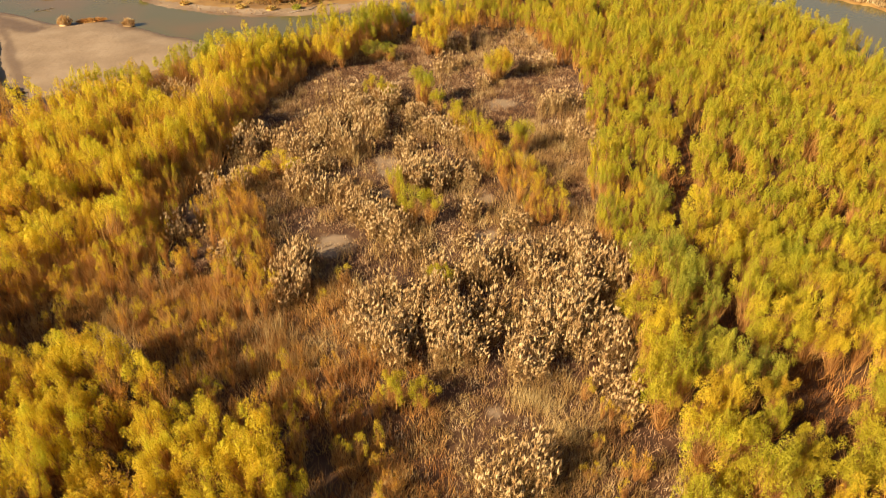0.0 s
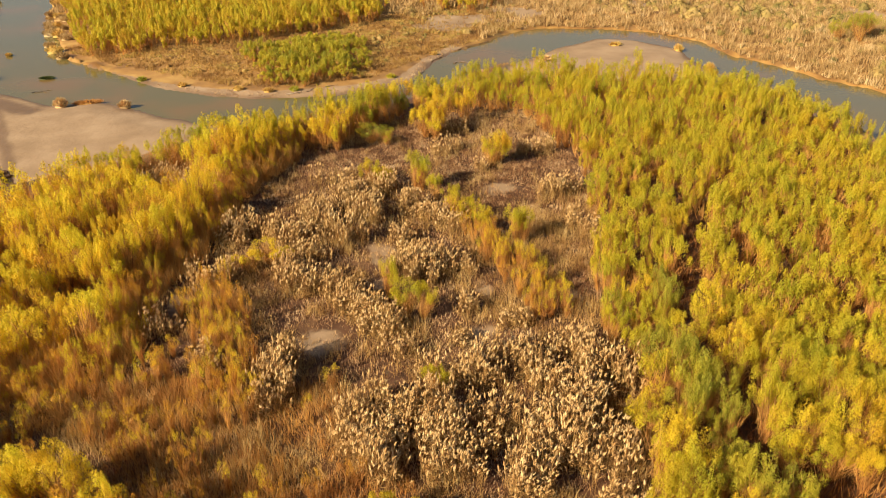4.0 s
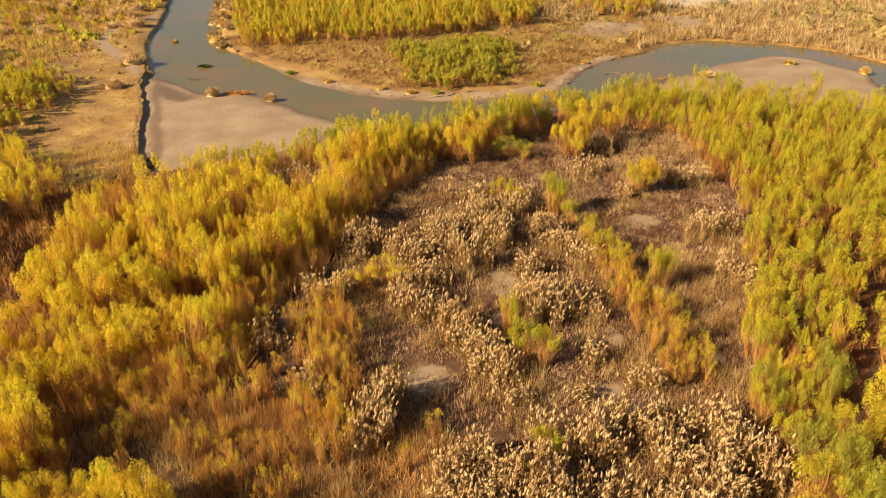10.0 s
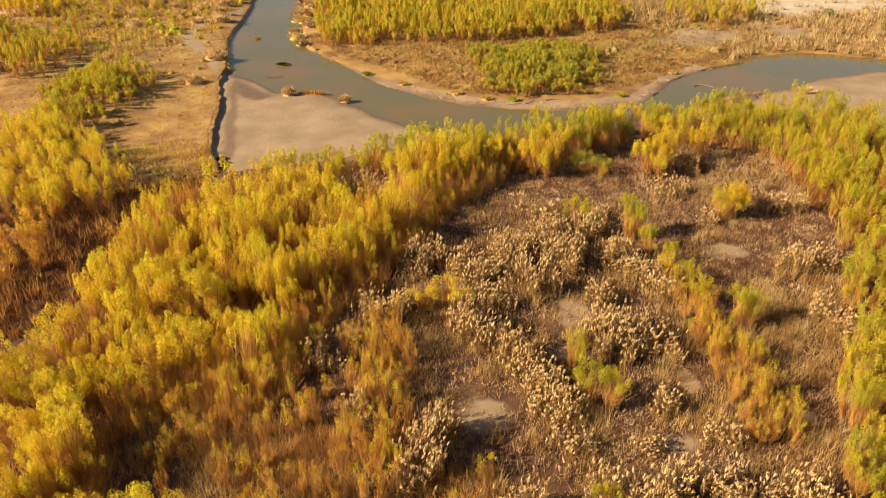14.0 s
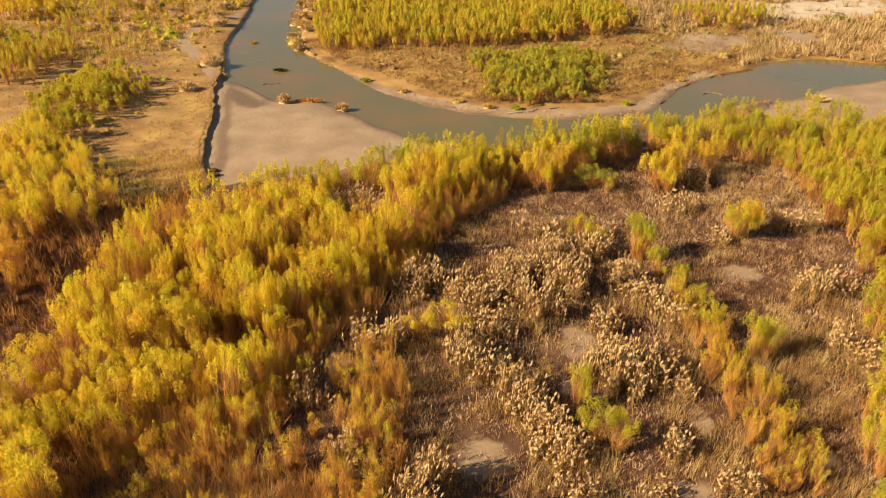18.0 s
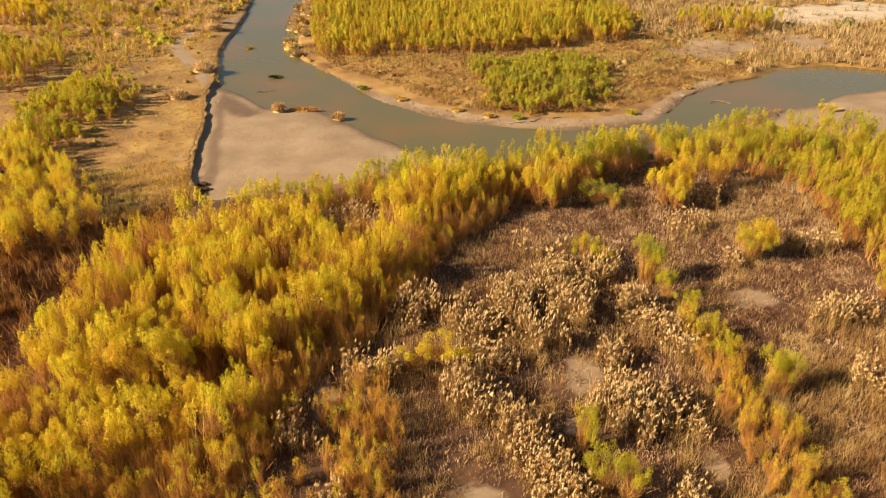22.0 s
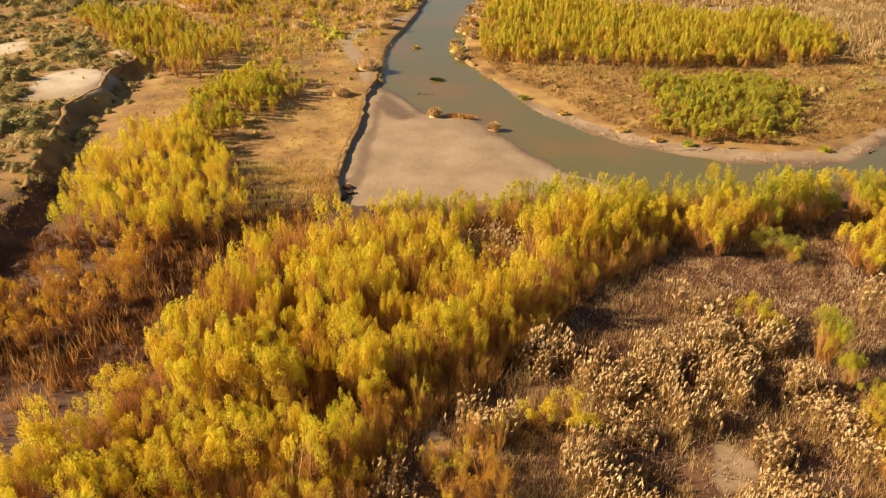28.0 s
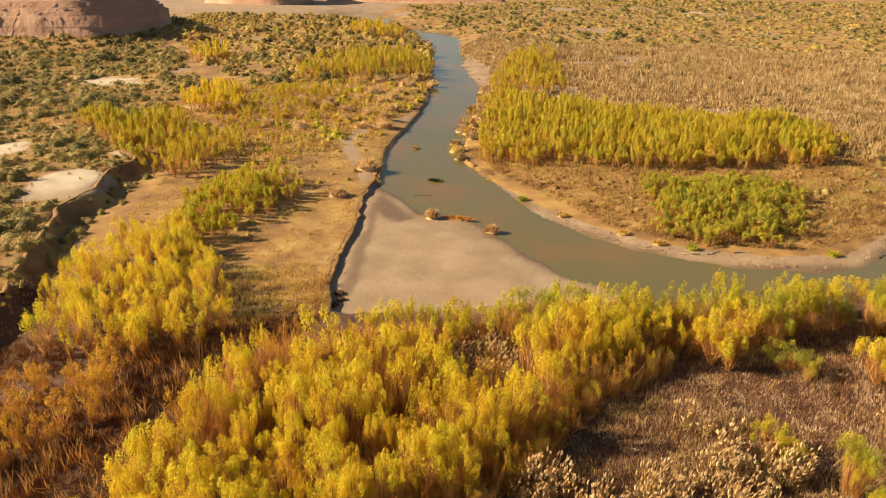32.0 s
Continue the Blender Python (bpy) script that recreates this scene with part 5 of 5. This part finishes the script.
for k in range(26):
    t = k / 25
    big = 0.6 + 0.9 * ((k * 0.618) % 1)
    tussock(-28.6 + 1.6 * math.sin(k * 2.1) - 6 * t, 143 + 55 * t + 4 * math.cos(k * 3.3), 1.4 * big, 1.2 * big, 0.6 + 0.7 * big, 60 + k, "tan grass tussock along the far bank", REED_FIELD if k % 3 else MEADOW, 220)
for k, (x, y) in enumerate(((6.5, 107.6), (10.5, 106.9), (2.0, 110.0), (-13.0, 120.8), (-6.5, 115.2), (27.0, 109.0), (38.5, 121.5))):
    tussock(x, y, 1.1, 0.8, 0.8, 100 + k, "low grass tussock on the sandy far shore", (MEADOW, LEAF_GREEN)[k % 2], 160)
tussock(-28.3, 127.3, 1.5, 0.7, 0.55, 11, "dark green leafy branch stranded in the river", LEAF_DARK, 420, "stranded_branch", "branch")
for k, (x, y, n, a, d) in enumerate(((-28.3, 119.6, 1.6, 20, 0.09), (-27.4, 119.2, 1.2, -35, 0.07), (-29.2, 119.9, 1.1, 70, 0.06), (-27.0, 120.2, 0.9, 10, 0.05),
                                     (41.6, 115.6, 2.4, 15, 0.14), (42.5, 115.0, 1.5, -30, 0.1), (40.6, 115.2, 1.3, 60, 0.08),
                                     (10.2, 105.6, 2.6, 5, 0.12), (13.0, 106.4, 2.0, 40, 0.1), (4.8, 105.9, 1.6, -20, 0.1), (16.5, 107.2, 2.2, 12, 0.11), (33.0, 111.0, 2.0, 50, 0.1))):
    log(x, y, max(0.02, float(ground_z(np.array([x]), np.array([y]))[0])), n, d, a, 0, 200 + k, "grey-brown bare driftwood branch at the waterline")
stake = tagged(new("stake", solid("stake", *tubes(np.array([[[0, 0, -0.2], [0.02, 0, 0.35], [0.05, 0.02, 0.7]]]), np.array([[0.12, 0.1, 0.05]])), PLUME)), "pale weathered stake at the end of the sandbar", "stake")
stake.matrix_basis = pose(79.8, 90.9, float(ground_z(np.array([79.8]), np.array([90.9]))[0]))


def clod(x, y, w, d, h, turn, seed):
    """A slumped block of bank earth."""
    bm = bmesh.new()
    bmesh.ops.create_cube(bm, size=1)
    bmesh.ops.subdivide_edges(bm, edges=bm.edges[:], cuts=2, use_grid_fill=True)
    r = np.random.default_rng(seed)
    for v in bm.verts:
        k = 1 - 0.12 * v.co.length
        v.co = Vector((v.co.x * w * k, v.co.y * d * k, v.co.z * h)) + Vector(r.normal(0, 0.05, 3))
    mesh = bpy.data.meshes.new("earth_clod")
    bm.to_mesh(mesh)
    bm.free()
    mesh.materials.append(SOIL)
    ob = tagged(new("earth_clod", mesh), "slumped dark block of earth below the cut bank", "earth", "slumped clods")
    ob.matrix_basis = pose(x, y, float(ground_z(np.array([x]), np.array([y]))[0]) + h * 0.3, 0, 0, turn)


for k, (x, y, w) in enumerate(((-27.4, 83.8, 1.1), (-26.6, 82.4, 0.9), (-26.8, 81.0, 1.0))):
    clod(x, y, w, w * 0.6, 0.35, k * 37, 300 + k)


def cut_bank(name, line, low, label, lip=1.6, seed=5, back=0.0):
    """A ragged wall of earth along a line, its land on the left of the way."""
    r = np.random.default_rng(seed)
    pts = []
    for (ax, ay), (bx, by) in zip(line, line[1:]):
        n = max(2, int(math.hypot(bx - ax, by - ay) / 0.5))
        pts += [(ax + (bx - ax) * k / n, ay + (by - ay) * k / n) for k in range(n)]
    p = np.array(pts)
    way = np.gradient(p, axis=0)
    way = way / np.linalg.norm(way, axis=1)[:, None]
    side = np.stack([-way[:, 1], way[:, 0]], 1)
    jag = back + (lumps(p[:, 0], p[:, 1], 2.1, 61) - 0.5) * 0.5 + (lumps(p[:, 0], p[:, 1], 0.6, 62) - 0.5) * 0.25
    inner = p + side * lip
    land = ground_z(inner[:, 0], inner[:, 1]) + 0.03
    rows = []
    for off, part_up in ((-0.35, -0.35), (-0.12, 0.12), (0.0, 0.5), (-0.05, 0.92), (0.06, 1.0), (0.4, 1.01), (0.8, 0.88)):
        q = p + side * (off + jag)[:, None]
        rows.append(np.stack([q[:, 0], q[:, 1], low + (land - low) * part_up + r.normal(0, 0.025, len(p))], 1))
    n, m = len(p), len(rows)
    i = np.arange(m - 1)[:, None] * n + np.arange(n - 1)[None]
    f = np.stack([i, i + 1, i + 1 + n, i + n], -1).reshape(-1, 4)[:, ::-1]
    me = solid(name, np.concatenate(rows), f, BANK)
    me.materials.append(SOIL)
    top = np.zeros(len(f), np.int32)
    top[3 * (n - 1):] = 1
    me.polygons.foreach_set("material_index", top)
    me.attributes.new("turf", "FLOAT", "POINT").data.foreach_set("value", np.ones(n * m, np.float32))
    return tagged(new(name, me), label, "river bank", kind="structure")


cut_bank("bank_1", [(-25.6, 78.5), (-28.4, 84.8), (-30.6, 93), (-32.3, 103.3), (-35.6, 114.8), (-37.2, 123.6), (-38.9, 131.5)], 0.2, "undercut earth bank along the sandbar and the river", back=0.35)
cut_bank("bank_2", [(53, 128.5), (42.0, 122.3), (36.5, 116.0)], 0.0, "dark undercut bank of the far shore", 1.2, 6)
cut_bank("bank_3", [(-58.5, 71), (-66.5, 84), (-69.3, 90.5), (-72.5, 95.2), (-73.5, 104), (-77.4, 112), (-77, 118), (-82.5, 126)], 0.75, "pale crumbling scarp of the terrace above the gully", 1.4, 9)
